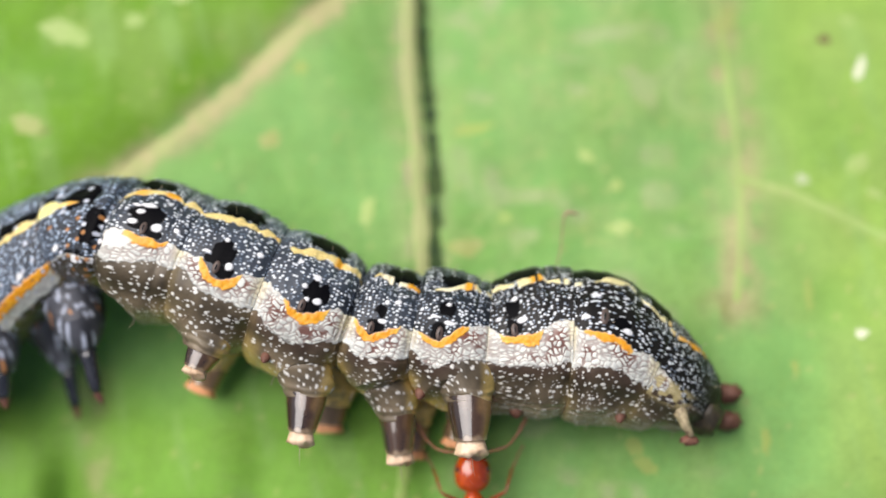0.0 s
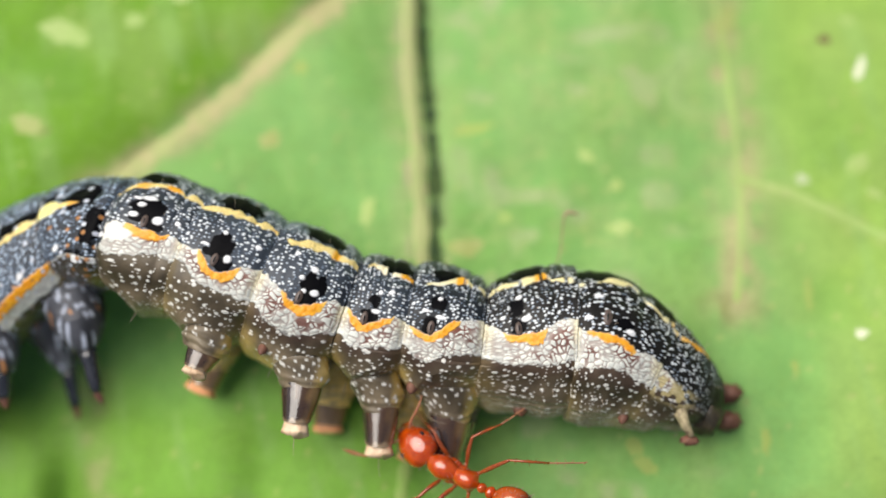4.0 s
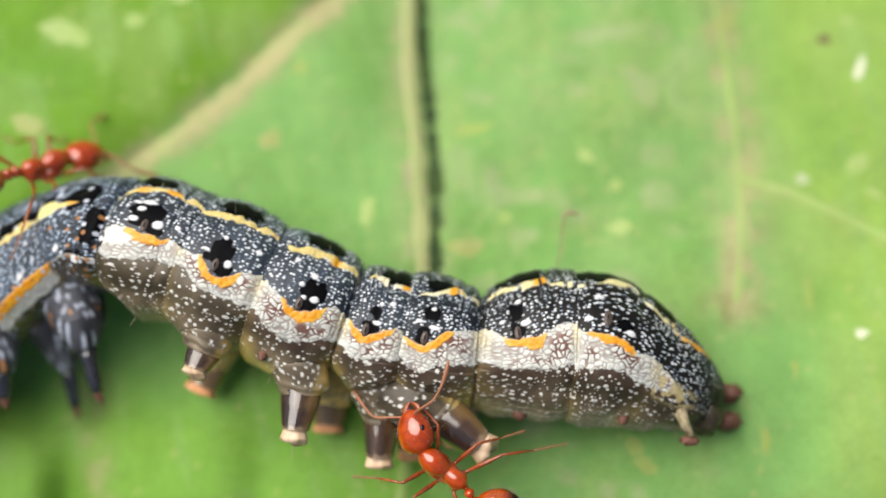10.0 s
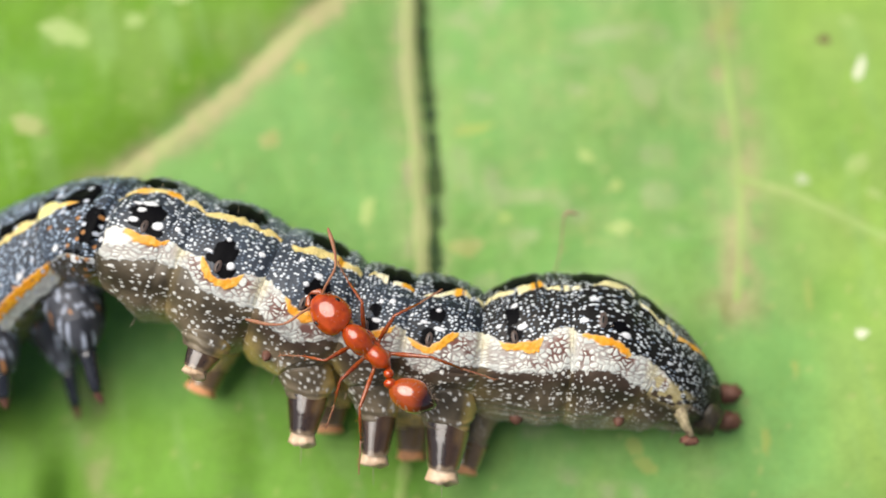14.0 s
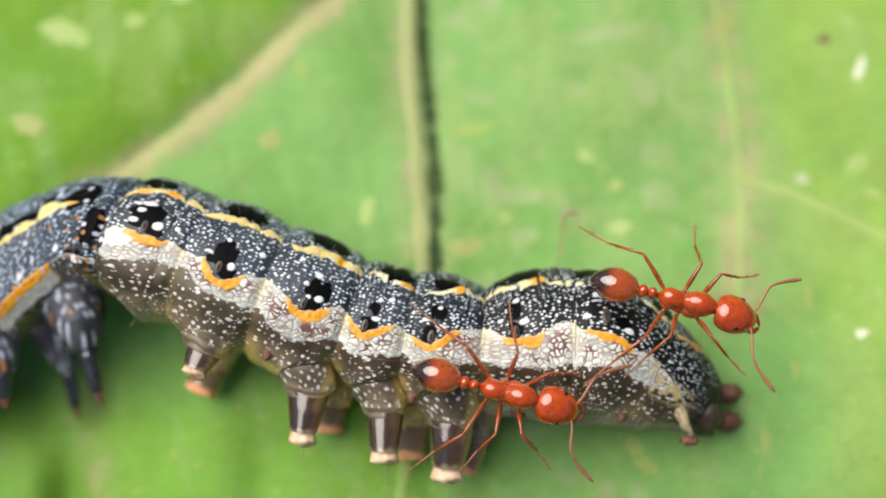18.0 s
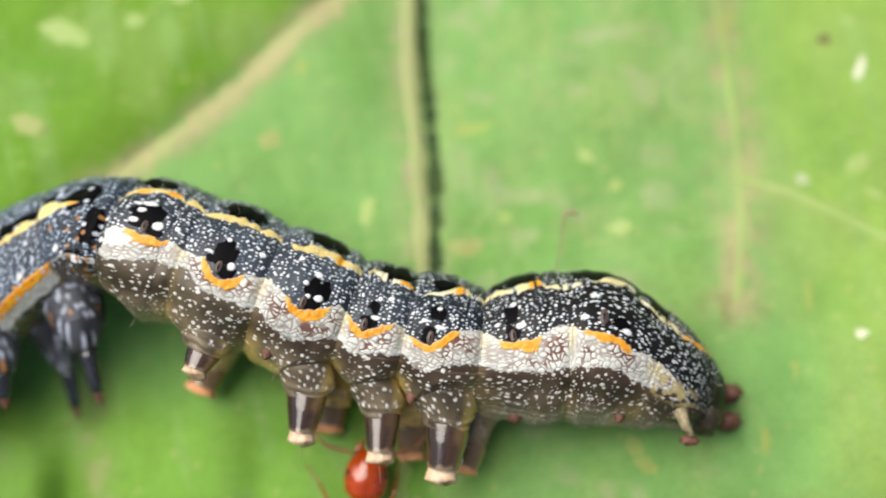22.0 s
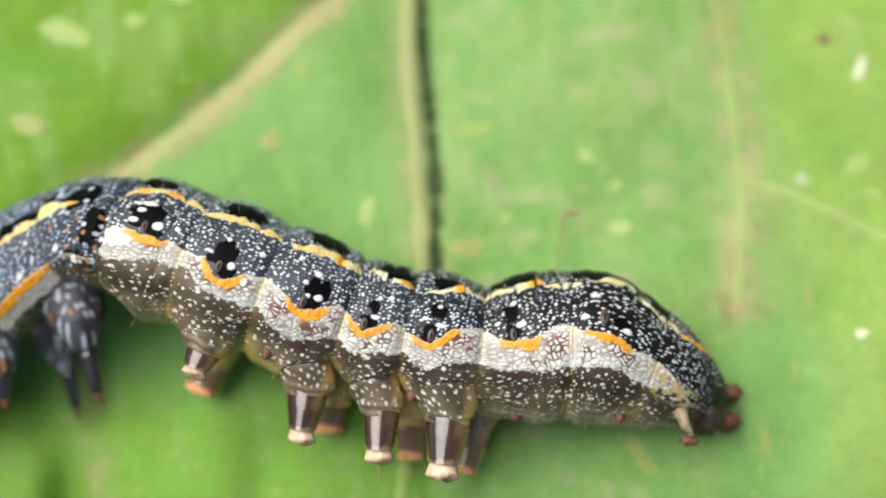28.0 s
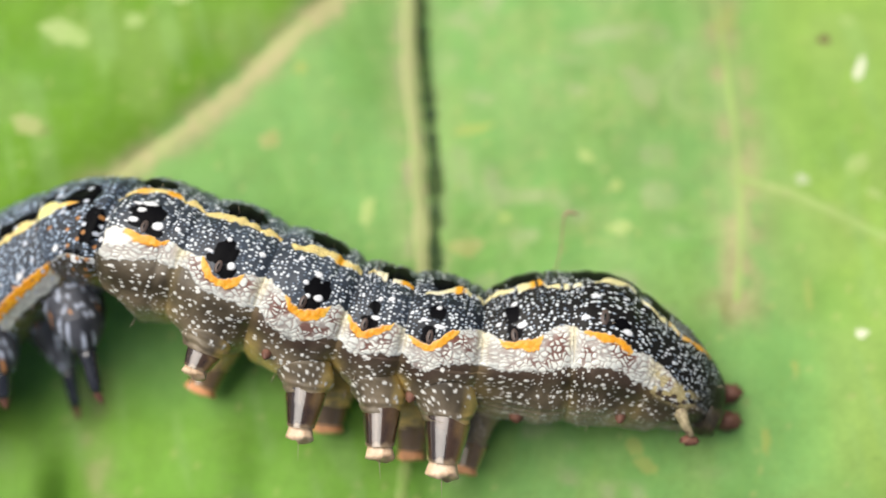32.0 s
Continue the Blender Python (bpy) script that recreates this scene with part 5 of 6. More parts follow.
def motions():
    """The ants' walk, with their gait, and the legs of the caterpillar that they tug at."""
    one = [(0, 0.85, -6.47, 0.55, -0.66, -17.99, 92.13, 0),
    (0.5, 0.96, -6.59, 0.47, -3.22, -17.72, 100.47, 0),
    (1, 0.71, -6.33, 0.65, -2.76, -17.79, 98.96, 0),
    (1.5, 0.67, -6.6, 0.45, -3.17, -17.73, 100.29, 0),
    (2, 0.27, -5.6, 2.26, -13.74, 12.06, 134.4, 14.22),
    (2.5, 0.24, -5.41, 2.45, -14.07, 14.06, 134.86, 6.55),
    (3, 0.18, -5.16, 2.72, -23.7, 45.47, 137.35, -5.07),
    (3.5, 0.41, -5.39, 2.48, -18.82, 30.74, 142.75, -0.35),
    (5.5, 0.2, -5.59, 2.84, -17.5, -4.5, 166.1, 25),
    (6, 0.09, -5.43, 3.11, -4.3, -8.3, 153.2, 45),
    (6.5, 0.03, -5.7, 2.97, -5.4, -8.9, 151.1, 45),
    (7, 0.18, -5.62, 2.91, -7.1, -6.9, 158, 48),
    (7.5, -0.07, -5.44, 3.14, -8.5, -11.7, 140.3, 68),
    (8, -0.19, -5.43, 3.14, -8.8, -12.6, 136.4, 45),
    (8.5, 0.11, -5.3, 3.18, -10.3, -11.2, 142.3, 61),
    (9, -0.02, -5.44, 3.11, -7.2, -11.2, 142.6, 31),
    (9.5, -0.17, -5.51, 3.04, -10.2, -9.2, 150.1, 45),
    (10, 0.12, -5.55, 3.07, -6.7, -10.8, 143.9, 62),
    (10.5, 0.23, -5.46, 3.15, -8.6, -10.7, 144.3, 45),
    (10.8, -0.1, -4.56, 3.44, -12.75, 20.84, 125.85, -3.57),
    (11, 0.08, -4.49, 3.64, -13.7, -13.2, 134, 45),
    (11.3, -0.52, -4.21, 3.85, -13.24, 21.93, 126.97, 9.26),
    (11.6, -0.61, -3.37, 4.26, -21.74, -49.87, 156.14, 8.14),
    (12, -0.39, -4.63, 3.45, -15.7, -9, 151, 54),
    (12.5, -0.97, -4.13, 3.78, -8.2, -13, 134.8, 33),
    (13, -0.94, -4.22, 3.9, -8.9, -14.8, 125.6, 38),
    (13.3, -1.36, -2.93, 4.4, -10.12, -14.96, 124.67, 0),
    (13.6, -1.5, -2.78, 4.45, -12.43, 9.66, 129.82, 0),
    (14, -1.84, -2.66, 4.49, -13.3, -11.9, 139.4, 62),
    (14.3, -1.25, -2.08, 4.46, -12.22, 22.89, 144.62, 0),
    (14.5, -1.42, -1.83, 4.51, -5.35, 31.26, 121.89, 0),
    (14.9, -1.99, -0.68, 4.37, 8.47, 31.09, 118.97, 0),
    (15.4, -2.97, -0.27, 4.61, 16.35, -6.13, 160.69, 0),
    (16, -4.26, -0.5, 5.07, -7.73, -4.87, 164.8, 0),
    (16.3, -5, -0.84, 5.18, -17.56, -4.01, 167.53, 0),
    (16.5, -5.28, -0.95, 5.18, -17.48, -4.36, 166.43, 0),
    (16.6, -5.22, -1.01, 5.15, -17.58, -3.92, 167.81, 0),
    (16.7, -4.92, -1.37, 4.98, -16.89, -6.31, 160.11, 0),
    (16.8, -4.2, -2.74, 4.49, -18, 0, 180, 0),
    (16.9, -4.11, -2.56, 4.52, -17.93, 1.59, -175.1, 0),
    (17, -4.64, -2.72, 4.47, -19.11, 34.09, -161.08, 0),
    (17.1, -4.85, -2.93, 4.34, -13.25, 12.29, -137.89, 0),
    (17.2, -4.89, -3.26, 4.27, -4.89, 41.5, -104.61, 0),
    (17.3, -4.17, -1.85, 4.74, 0.95, 17.98, -86.93, 0),
    (17.4, -3.04, -1.55, 4.89, 9.29, 15.49, -58.51, 0),
    (17.5, -1.4, -2.67, 4.46, 13.28, 12.27, -42, 0),
    (17.6, -0.37, -2.45, 4.47, 16.3, 7.74, -24.73, 0),
    (17.7, -0.13, -2.27, 4.53, 17.85, 2.34, -7.23, 0),
    (17.8, 0.63, -3.13, 4.29, 17.12, 5.63, -17.67, 0),
    (17.9, 1.17, -3.6, 4.18, 17.6, 3.83, -11.88, 0),
    (18, 1.55, -3.66, 4.13, 17.5, 4.26, -13.26, 0),
    (18.1, 1.93, -4.31, 3.8, 17.51, 4.26, -13.24, 0),
    (18.2, 1.53, -4.58, 3.66, 17.97, 1.03, -3.17, 0),
    (18.3, 1.8, -4.29, 3.44, 17.95, -1.31, 4.02, 0),
    (18.4, 1.82, -3.94, 3.38, 17.97, -0.97, 3, 0),
    (18.5, 2.53, -3.91, 3.28, 17.94, -1.48, 4.55, 0),
    (18.6, 2.85, -3.67, 3.68, 18, 0.3, -0.93, 0),
    (18.7, 2.57, -1.96, 4.02, 7.98, -1.41, 4.33, 0),
    (18.8, 2.11, -0.57, 3.73, -19.08, 18.77, 29.96, 0),
    (18.9, 1.61, 0.15, 3.11, -41.93, -2.3, 7.09, 0),
    (19, 1.2, 0.09, 3.58, -24.66, -45.51, -42.57, 0),
    (19.1, 2.72, -2.7, 3.44, 7.23, 16.53, -65.98, 0),
    (19.2, 3.87, -4.79, 3.32, 8.88, 48.53, -64.88, 0),
    (19.3, 3.66, -5.42, 2.44, 1.86, 17.91, -83.97, 0),
    (19.4, 3.88, -7.26, 1.46, 1.33, 17.95, -85.7, 0),
    (19.6, 2.72, -8.67, 0.21, -14.47, 10.82, -143.97, 0),
    (20, 3.4, -12.5, -2.27, -15.85, 25.32, -123.58, 0),
    (32, 3.4, -12.5, -2.27, -15.85, 25.32, -123.58, 0)]
    two = [(0, -20, 4.53, 0.39, 17.93, 1.6, -4.94, 0),
    (9, -20, 4.53, 0.39, 17.93, 1.6, -4.94, 0),
    (9.3, -16.27, 4.48, 0.64, 17.96, 1.2, -3.71, 0),
    (9.4, -14.98, 4.39, 0.63, 17.96, 1.18, -3.63, 0),
    (9.5, -14.23, 4.3, 0.65, 17.96, 1.18, -3.63, 0),
    (9.6, -13.91, 4.06, 0.65, 17.93, 1.67, -5.14, 0),
    (9.7, -13.41, 3.81, 1.25, 17.73, 3.17, -9.81, 0),
    (9.8, -12.65, 2.9, 1.66, 17.13, 5.61, -17.59, 0),
    (9.9, -11.65, 2.55, 2.27, -2.19, 29.54, 16.52, 0),
    (10, -11.16, 3.06, 2.61, -19.61, 29.92, 31.12, 0),
    (10.1, -9.82, 2.64, 2.66, -26.41, 51.67, 41.37, 0),
    (10.2, -8.81, 2.74, 3, -41.9, -2.74, 8.47, 0),
    (10.3, -6.51, 2.68, 3.21, -41.98, -1.34, 4.12, 0),
    (10.4, -7.02, 2.11, 3.93, -31.97, 1.32, -4.07, 0),
    (10.5, -7.92, 0.95, 3.97, -2.89, 48.34, -18.22, 0),
    (10.6, -8.96, -1.02, 3.35, 6.19, 16.93, -69.56, 0),
    (10.7, -10.03, -1.17, 2.66, -0.85, 17.98, -92.74, 0),
    (10.8, -10.99, -1.15, 2.16, -2.55, 17.82, -98.29, 0),
    (10.9, -12.19, -2.05, 1.56, -5.1, 17.29, -106.72, 0),
    (11, -13.93, -3.53, 0.79, -7.59, 16.37, -115.32, 0),
    (11.3, -16.49, -4.49, -1.39, -17.58, -3.93, 167.8, 0),
    (12, -18.92, -1.7, -1.18, -5.87, -17.05, 109.31, 0),
    (13, -19.47, 1.66, 0.44, -0.85, -17.98, 92.74, 0),
    (15.2, -19.69, 4.08, 0.48, 16.67, -6.89, 21.82, 0),
    (15.7, -15.06, 4.51, 0.62, 17.83, 2.5, -7.74, 0),
    (16.1, -11.06, 4.61, 0.86, -11.99, 0.84, -2.59, 0),
    (16.4, -6.29, 3.14, 3.61, -41.75, 4.3, -13.37, 0),
    (16.5, -4.81, 2.48, 3.43, -46.62, 6.15, -19.36, 0),
    (16.6, -3.76, 1.56, 3.2, -46.95, 2.53, -7.81, 0),
    (16.7, -2.89, 2.23, 2.41, -46.99, 1.04, -3.19, 0),
    (16.8, -0.75, 1.65, 1.19, -53.2, 36.69, 0.02, 0),
    (16.9, 1.02, 2.09, 0.28, -46.99, -1.35, 4.14, 0),
    (17, 1.88, 2.11, 0.3, -46.8, -4.62, 14.4, 0),
    (17.1, 1.51, 1.88, 0.24, -49.05, -48.79, -9.5, 0),
    (17.2, 1.77, 1.57, 1.15, -40.33, -66.81, -35.01, 0),
    (17.3, 2.78, 0.93, 1.89, -52.95, -58.02, -10.48, 0),
    (17.4, 3.29, 0.7, 2.78, -49.43, -62.92, -19.72, 0),
    (17.5, 3.26, 0.16, 3.12, -18.08, -58.4, -63.91, 0),
    (17.6, 3.16, -0.7, 3.97, -6.35, -46.65, -78.38, 0),
    (17.65, 3.26, -1.4, 4.29, -2.22, -29.78, -73.02, 0),
    (17.7, 3.36, -1.81, 4.22, 6.28, 48.58, -54.19, 0),
    (17.8, 4.66, -3.3, 4.09, 8.4, 15.98, -61.77, 0),
    (17.9, 5.46, -3.63, 4, 10.64, 14.6, -53.3, 0),
    (17.95, 6.02, -2.58, 4.41, 6.98, 9.09, -29.51, 0),
    (18, 6.12, -1.4, 4.73, -1.96, 4.08, -12.68, 0),
    (18.1, 6.65, -0.5, 4.96, -12.68, 24.41, 10.95, 0),
    (18.2, 6.3, -0.89, 4.51, -1.87, 7.09, -22.51, 0),
    (18.3, 5.09, -1.34, 4.35, 2.86, -27.1, -72.84, 0),
    (18.4, 5.05, -2.94, 3.82, -2.86, 17.78, -99.28, 0),
    (18.5, 5.28, -4.71, 3.48, -2.95, 54.21, -97.7, 0),
    (18.6, 4.96, -4.83, 3.37, -18.8, 44.81, -149.76, 0),
    (18.7, 3.83, -3.87, 3.75, -17.33, 4.95, -164.55, 0),
    (18.8, 2.76, -2.23, 4.25, -17.84, -2.4, 172.59, 0),
    (18.9, -1.9, -1.01, 4.84, -17.92, 1.74, -174.62, 0),
    (19, -3.44, -0.96, 4.87, -17.93, -1.57, 175.17, 0),
    (19.1, -6.21, -1.15, 4.63, -17.89, 2.03, -173.73, 0),
    (19.2, -8.79, -0.63, 4.19, -17.94, 1.46, -175.51, 0),
    (19.3, -10.71, -0.13, 3.28, -17.94, -1.51, 175.35, 0),
    (19.4, -13.04, 0.23, 2.92, -17.83, -2.5, 172.26, 0),
    (19.6, -17.32, 1.42, 0.45, -17.93, -1.6, 175.06, 0),
    (20, -19.38, 2.1, 0.55, -17.7, -3.31, 169.73, 0),
    (32, -19.38, 2.1, 0.55, -17.7, -3.31, 169.73, 0)]
    three = [(0, -3, -12.5, -2.39, -3.95, -38.23, 96.37, 0),
    (19.3, -3, -12.5, -2.39, -3.95, -38.23, 96.37, 0),
    (19.9, -2.59, -7.36, -0.37, -3.4, -17.69, 101.07, 0),
    (20, -2.71, -6.8, -0.24, 1.43, -17.94, 85.35, 0),
    (20.1, -1.71, -8, -0.61, 5.33, -17.22, 72.49, 0),
    (20.3, 4.28, -7.77, -0.54, 17.13, -5.61, 17.59, 0),
    (20.5, 9.76, -7.53, -0.33, 16.2, -7.94, 25.43, 0),
    (20.7, 11.84, -8.11, -0.8, 14.76, 10.42, -34.48, 0),
    (20.9, 11.49, -9.11, -0.81, -5.1, 17.29, -106.72, 0),
    (21.2, 8.54, -9.39, -0.81, -17.5, 4.3, -166.63, 0),
    (21.7, 0.03, -8.03, -0.64, -16.5, -7.29, 156.83, 0),
    (21.9, -1.61, -7.2, -0.2, -5.87, -17.05, 109.31, 0),
    (22, -2.12, -6.63, -0.01, -0.41, -18, 91.34, 0),
    (22.2, -2.95, -7.36, -0.48, -6.74, -16.73, 112.31, 0),
    (22.4, -3.17, -7.24, -0.36, -2.92, -17.77, 99.5, 0),
    (22.5, -3.1, -6.81, -0.07, -2.33, -17.85, 97.55, 0),
    (22.6, 1.56, -6.56, 0.19, 5.08, -17.29, 73.35, 0),
    (22.7, 1.95, -6.68, 0.39, 0.17, -18, 89.46, 0),
    (22.8, 1.48, -6.07, 1.88, -1.02, -17.97, 93.31, 0),
    (22.9, 1.3, -5.42, 2.43, -1.28, -17.96, 94.14, 0),
    (23, 1.17, -5.15, 4.18, -9.38, -46.46, 117.19, 0),
    (23.1, 0.62, -3.13, 3.94, -5.37, -17.21, 107.62, 0),
    (23.2, 0.19, -1.59, 3.84, 0.5, -17.51, 103.77, 0),
    (23.3, -0.07, 0.6, 3.67, 1.54, 42.4, 92.86, 0),
    (23.4, -0.16, 0.57, 2.89, 1.27, 55.11, 91.85, 0),
    (23.5, -0.4, 0.64, 2.91, 7.66, 58.22, 101, 0),
    (23.6, -1.01, 0.78, 2.96, 35.43, 66.09, 138.62, 0),
    (23.7, -1.49, 1.12, 3.07, 28.41, 54.47, 132.39, 0),
    (23.8, -2.38, 1.23, 3.1, 30.43, 49.82, 136.76, 0),
    (23.9, -2.96, 1.42, 3.17, 35.49, 42.84, 147.37, 0),
    (24, -4.03, 2.48, 2.29, 35.13, 21.89, 149.22, 0),
    (24.1, -4.81, 4.41, 1.75, 12.73, 33.04, 159.15, 0),
    (24.2, -4.37, 4.71, 0.55, -15.95, -8.46, 152.76, 0),
    (24.3, -6.51, 5.68, 0.62, -15.15, -9.83, 147.77, 0),
    (24.4, -6.45, 7.85, 1.02, -6.96, 23, 107.48, 0),
    (24.45, -6.69, 7.42, 0.86, -5.41, 30.88, 122.48, 0),
    (24.5, -6.36, 7.81, 1.15, -3.14, 17.35, 110.93, 0),
    (24.55, -6.83, 5.71, 0.54, -3.08, 28.54, 153.1, 0),
    (24.6, -5.98, 4.32, 0.24, 11.98, 1.27, -176.1, 0),
    (24.7, -5.84, 4.36, 0.54, 32, 0, 180, 0),
    (24.8, -5.58, 4.16, 0.46, 39.8, 35.09, 170.27, 0),
    (24.9, -4.5, 3.44, 1.44, 34.71, -43.41, -162.1, 0),
    (25, -3.99, 2.53, 2.61, 32.79, -57.71, -154.94, 0),
    (25.05, -4.57, 2.11, 3.35, 30.11, -46.06, -159.45, 0),
    (25.1, -5.51, 1.72, 3.67, 29.82, 32.23, 172.51, 0),
    (25.2, -6.36, 1.21, 4.27, 16.75, 3.85, -168.04, 0),
    (25.3, -7.05, 1.04, 4.99, 11.93, 2.34, -172.79, 0),
    (25.4, -6.9, 0.51, 4.95, 11.85, 3.44, -169.33, 0),
    (25.5, -6.63, 0.53, 5.07, 11.9, 2.79, -171.38, 0),
    (25.8, -8.37, 0.29, 4.68, 1.97, 3.17, -170.19, 0),
    (26.2, -11.72, -0.04, 3.2, -17.35, 4.87, -164.8, 0),
    (26.6, -16.58, 0.36, -0.11, -17.93, 1.6, -175.06, 0),
    (27, -18.11, -0.21, -0.48, -17.93, 1.6, -175.06, 0),
    (32, -18.11, -0.21, -0.48, -17.93, 1.6, -175.06, 0)]
    # turn of the head and of the waist while the ant bites
    bends = {5.5: (-58, -25), 6: (-55, -50), 6.5: (-54, -25), 7: (-58, -25), 7.5: (-46, -25), 8: (-46, -33), 8.5: (-32, -29), 9: (-42, -1), 9.5: (-58, -25), 10: (-36, -25), 10.5: (-37, -50), 11: (9, -34), 12: (-50, -46), 12.5: (-50, -15), 13: (-12, -36), 14: (0, -41)}
    for ant, rows in ((ant_one, one), (ant_two, two), (ant_three, three)):
        walk(ant, [(t, pose(x * MM, y * MM, z * MM, rx, ry, rz)) for t, x, y, z, rx, ry, rz, _ in rows])
        gaster = [o for o in ant.children if o.name.startswith("gaster")][0]
        head = [o for o in ant.children if o.name.startswith("head")][0]
        petiole = [o for o in ant.children if o.name.startswith("petiole")][0]
        nods, waists, tails = [], [], []
        for r in rows:
            turn, swing = bends.get(r[0], (6 * math.sin(r[0] * 3.1), 0)) if ant == ant_one else (6 * math.sin(r[0] * 3.1), 0)
            hinge = pose(-0.58 * MM, 0, 0, 0, 0, swing)
            roll = -38 if ant == ant_one and r[0] in bends and r[0] < 12.6 else 0
            nods.append((r[0], pose(0.86 * MM, 0, -0.02 * MM, roll, 6 * math.sin(r[0] * 5), turn)))
            waists.append((r[0], hinge))
            tails.append((r[0], hinge @ pose(-0.56 * MM, 0, 0, 0, 0, r[7])))
        walk(head, nods)
        walk(petiole, waists)
        walk(gaster, tails)
        legs = [o for o in ant.children if o.name.startswith("leg")]
        for k, leg in enumerate(legs):
            base, gone, gait = leg.location.copy(), 0.0, []
            for i, r in enumerate(rows):
                if i:
                    gone += math.dist(r[1:4], rows[i - 1][1:4])
                gait.append((r[0], Matrix.Translation(base) @ pose(0, 0, 0, 0, 0, 16 * math.sin(gone * 1.9 + math.pi * (k % 2) + k))))
            walk(leg, gait)

    # the body flinches ring by ring
    flinch = [(0, -0.03, -0.045, -0.06, -0.015, -0.03, -0.09, 0.165, -0.09, 0.254, 0.09, 0, 0.135, 0, 0.015, -0.105, 0),
    (0.5, 0.015, 0, -0.045, 0.045, -0.03, 0.015, 0.075, 0.075, 0.165, 0.224, 0.045, 0.15, 0, 0.015, -0.105, 0.03),
    (1, -0.03, -0.135, -0.105, -0.135, -0.06, -0.254, 0.12, -0.284, 0.12, -0.06, 0, 0.015, -0.015, -0.105, -0.105, -0.06),
    (1.5, 0, 0.045, -0.09, 0.09, -0.075, 0.06, 0.03, 0.105, 0.12, 0.239, 0.06, 0.15, 0.03, 0, -0.075, -0.015),
    (2, 0, 0.045, -0.09, 0.09, -0.075, 0.06, 0, 0.105, 0.105, 0.224, 0.06, 0.105, 0.03, -0.03, -0.075, -0.045),
    (2.5, -0.03, 0.12, -0.105, 0.165, -0.075, 0.18, 0, 0.209, 0.105, 0.284, 0.105, 0.15, 0.075, 0.015, -0.03, -0.015),
    (3, -0.12, 0.209, -0.195, 0.254, -0.209, 0.209, -0.075, 0.075, -0.045, 0.09, 0.105, 0.045, 0.105, -0.105, 0, -0.09),
    (3.5, 0, 0.165, -0.105, 0.195, -0.105, 0.15, 0, 0.165, 0.03, 0.239, 0.105, 0.18, 0.075, 0, -0.03, -0.015),
    (5.5, -0.03, 0.12, -0.105, 0.165, -0.105, 0.105, -0.015, 0.15, 0.03, 0.195, 0.135, 0.105, 0.105, -0.03, 0, -0.015),
    (6, -0.045, 0.09, -0.135, 0.12, -0.12, 0.06, 0.03, 0.03, -0.015, 0.045, 0.135, 0.09, 0.12, 0, 0.015, 0),
    (6.5, -0.045, -0.015, -0.135, -0.015, -0.12, -0.12, 0.03, -0.195, -0.06, -0.135, 0.09, -0.075, 0.075, -0.12, -0.03, -0.06),
    (7, 0.015, 0.075, -0.06, 0.09, -0.03, 0.06, 0.045, 0.105, 0.075, 0.269, 0.105, 0.224, 0.075, 0.09, -0.03, 0.075),
    (7.5, -0.03, 0.03, -0.105, 0.03, -0.105, -0.045, 0.075, -0.135, -0.105, -0.06, 0.105, 0.06, 0.105, -0.03, 0, -0.015),
    (8, 0, 0.03, -0.06, 0.045, -0.06, -0.03, 0.075, -0.045, -0.105, 0.045, 0.105, 0.18, 0.105, 0.06, 0, 0.03),
    (8.5, 0, 0.075, -0.09, 0.075, -0.075, 0.015, 0.09, -0.06, -0.135, 0.045, 0.135, 0.15, 0.12, 0.045, 0.015, 0.03),
    (9, 0, 0, -0.09, 0, -0.075, -0.09, 0.075, -0.18, -0.15, -0.06, 0.105, 0.09, 0.105, 0, 0, 0),
    (9.5, -0.03, -0.015, -0.09, -0.015, -0.075, -0.135, 0.09, -0.239, -0.195, -0.06, 0.09, 0.15, 0.075, 0.06, 0, 0.045),
    (10, 0, 0.03, -0.09, 0.045, -0.105, -0.045, 0.03, -0.135, -0.135, -0.03, 0.09, 0.06, 0.075, -0.03, -0.03, -0.015),
    (10.5, 0, 0.015, -0.09, 0.03, -0.075, -0.045, 0.03, -0.105, -0.105, 0.045, 0.105, 0.135, 0.075, 0.045, -0.03, 0.03),
    (11, 0, 0.015, -0.09, 0, -0.105, -0.075, -0.015, -0.105, -0.03, 0, 0.09, 0.09, 0.045, 0, -0.045, 0),
    (11.5, 0, 0.015, -0.09, -0.015, -0.06, -0.12, 0.015, -0.15, -0.06, 0.03, 0.105, 0.269, 0.075, 0.15, -0.03, 0.15),
    (12, 0, 0, -0.06, 0, -0.06, -0.09, -0.045, 0, -0.105, -0.03, 0.015, 0.03, -0.015, -0.045, -0.12, 0),
    (13, 0, 0, -0.06, -0.015, -0.06, -0.09, 0.015, -0.09, -0.015, -0.075, 0, -0.045, -0.045, -0.075, -0.15, 0),
    (14, 0, 0, -0.015, 0, 0, -0.045, 0.015, -0.06, -0.015, -0.06, 0, -0.045, -0.045, -0.075, -0.12, -0.015),
    (14.5, 0, 0, -0.045, 0, -0.06, -0.075, 0.015, -0.06, -0.015, -0.06, 0, -0.03, -0.045, -0.06, -0.15, 0),
    (16.5, 0, 0, -0.015, -0.015, 0, -0.045, 0, -0.03, 0.03, 0.03, 0.06, 0.12, 0.045, 0.06, -0.045, 0.045),
    (18, 0, 0, 0, -0.015, 0.015, -0.03, 0, -0.03, 0.03, 0, 0.045, 0.09, 0.03, 0.03, -0.105, 0.03),
    (20, 0, 0, 0, 0, 0, 0.015, 0, 0.03, 0.015, 0.03, -0.045, 0.045, -0.045, 0.045, -0.03, 0.03),
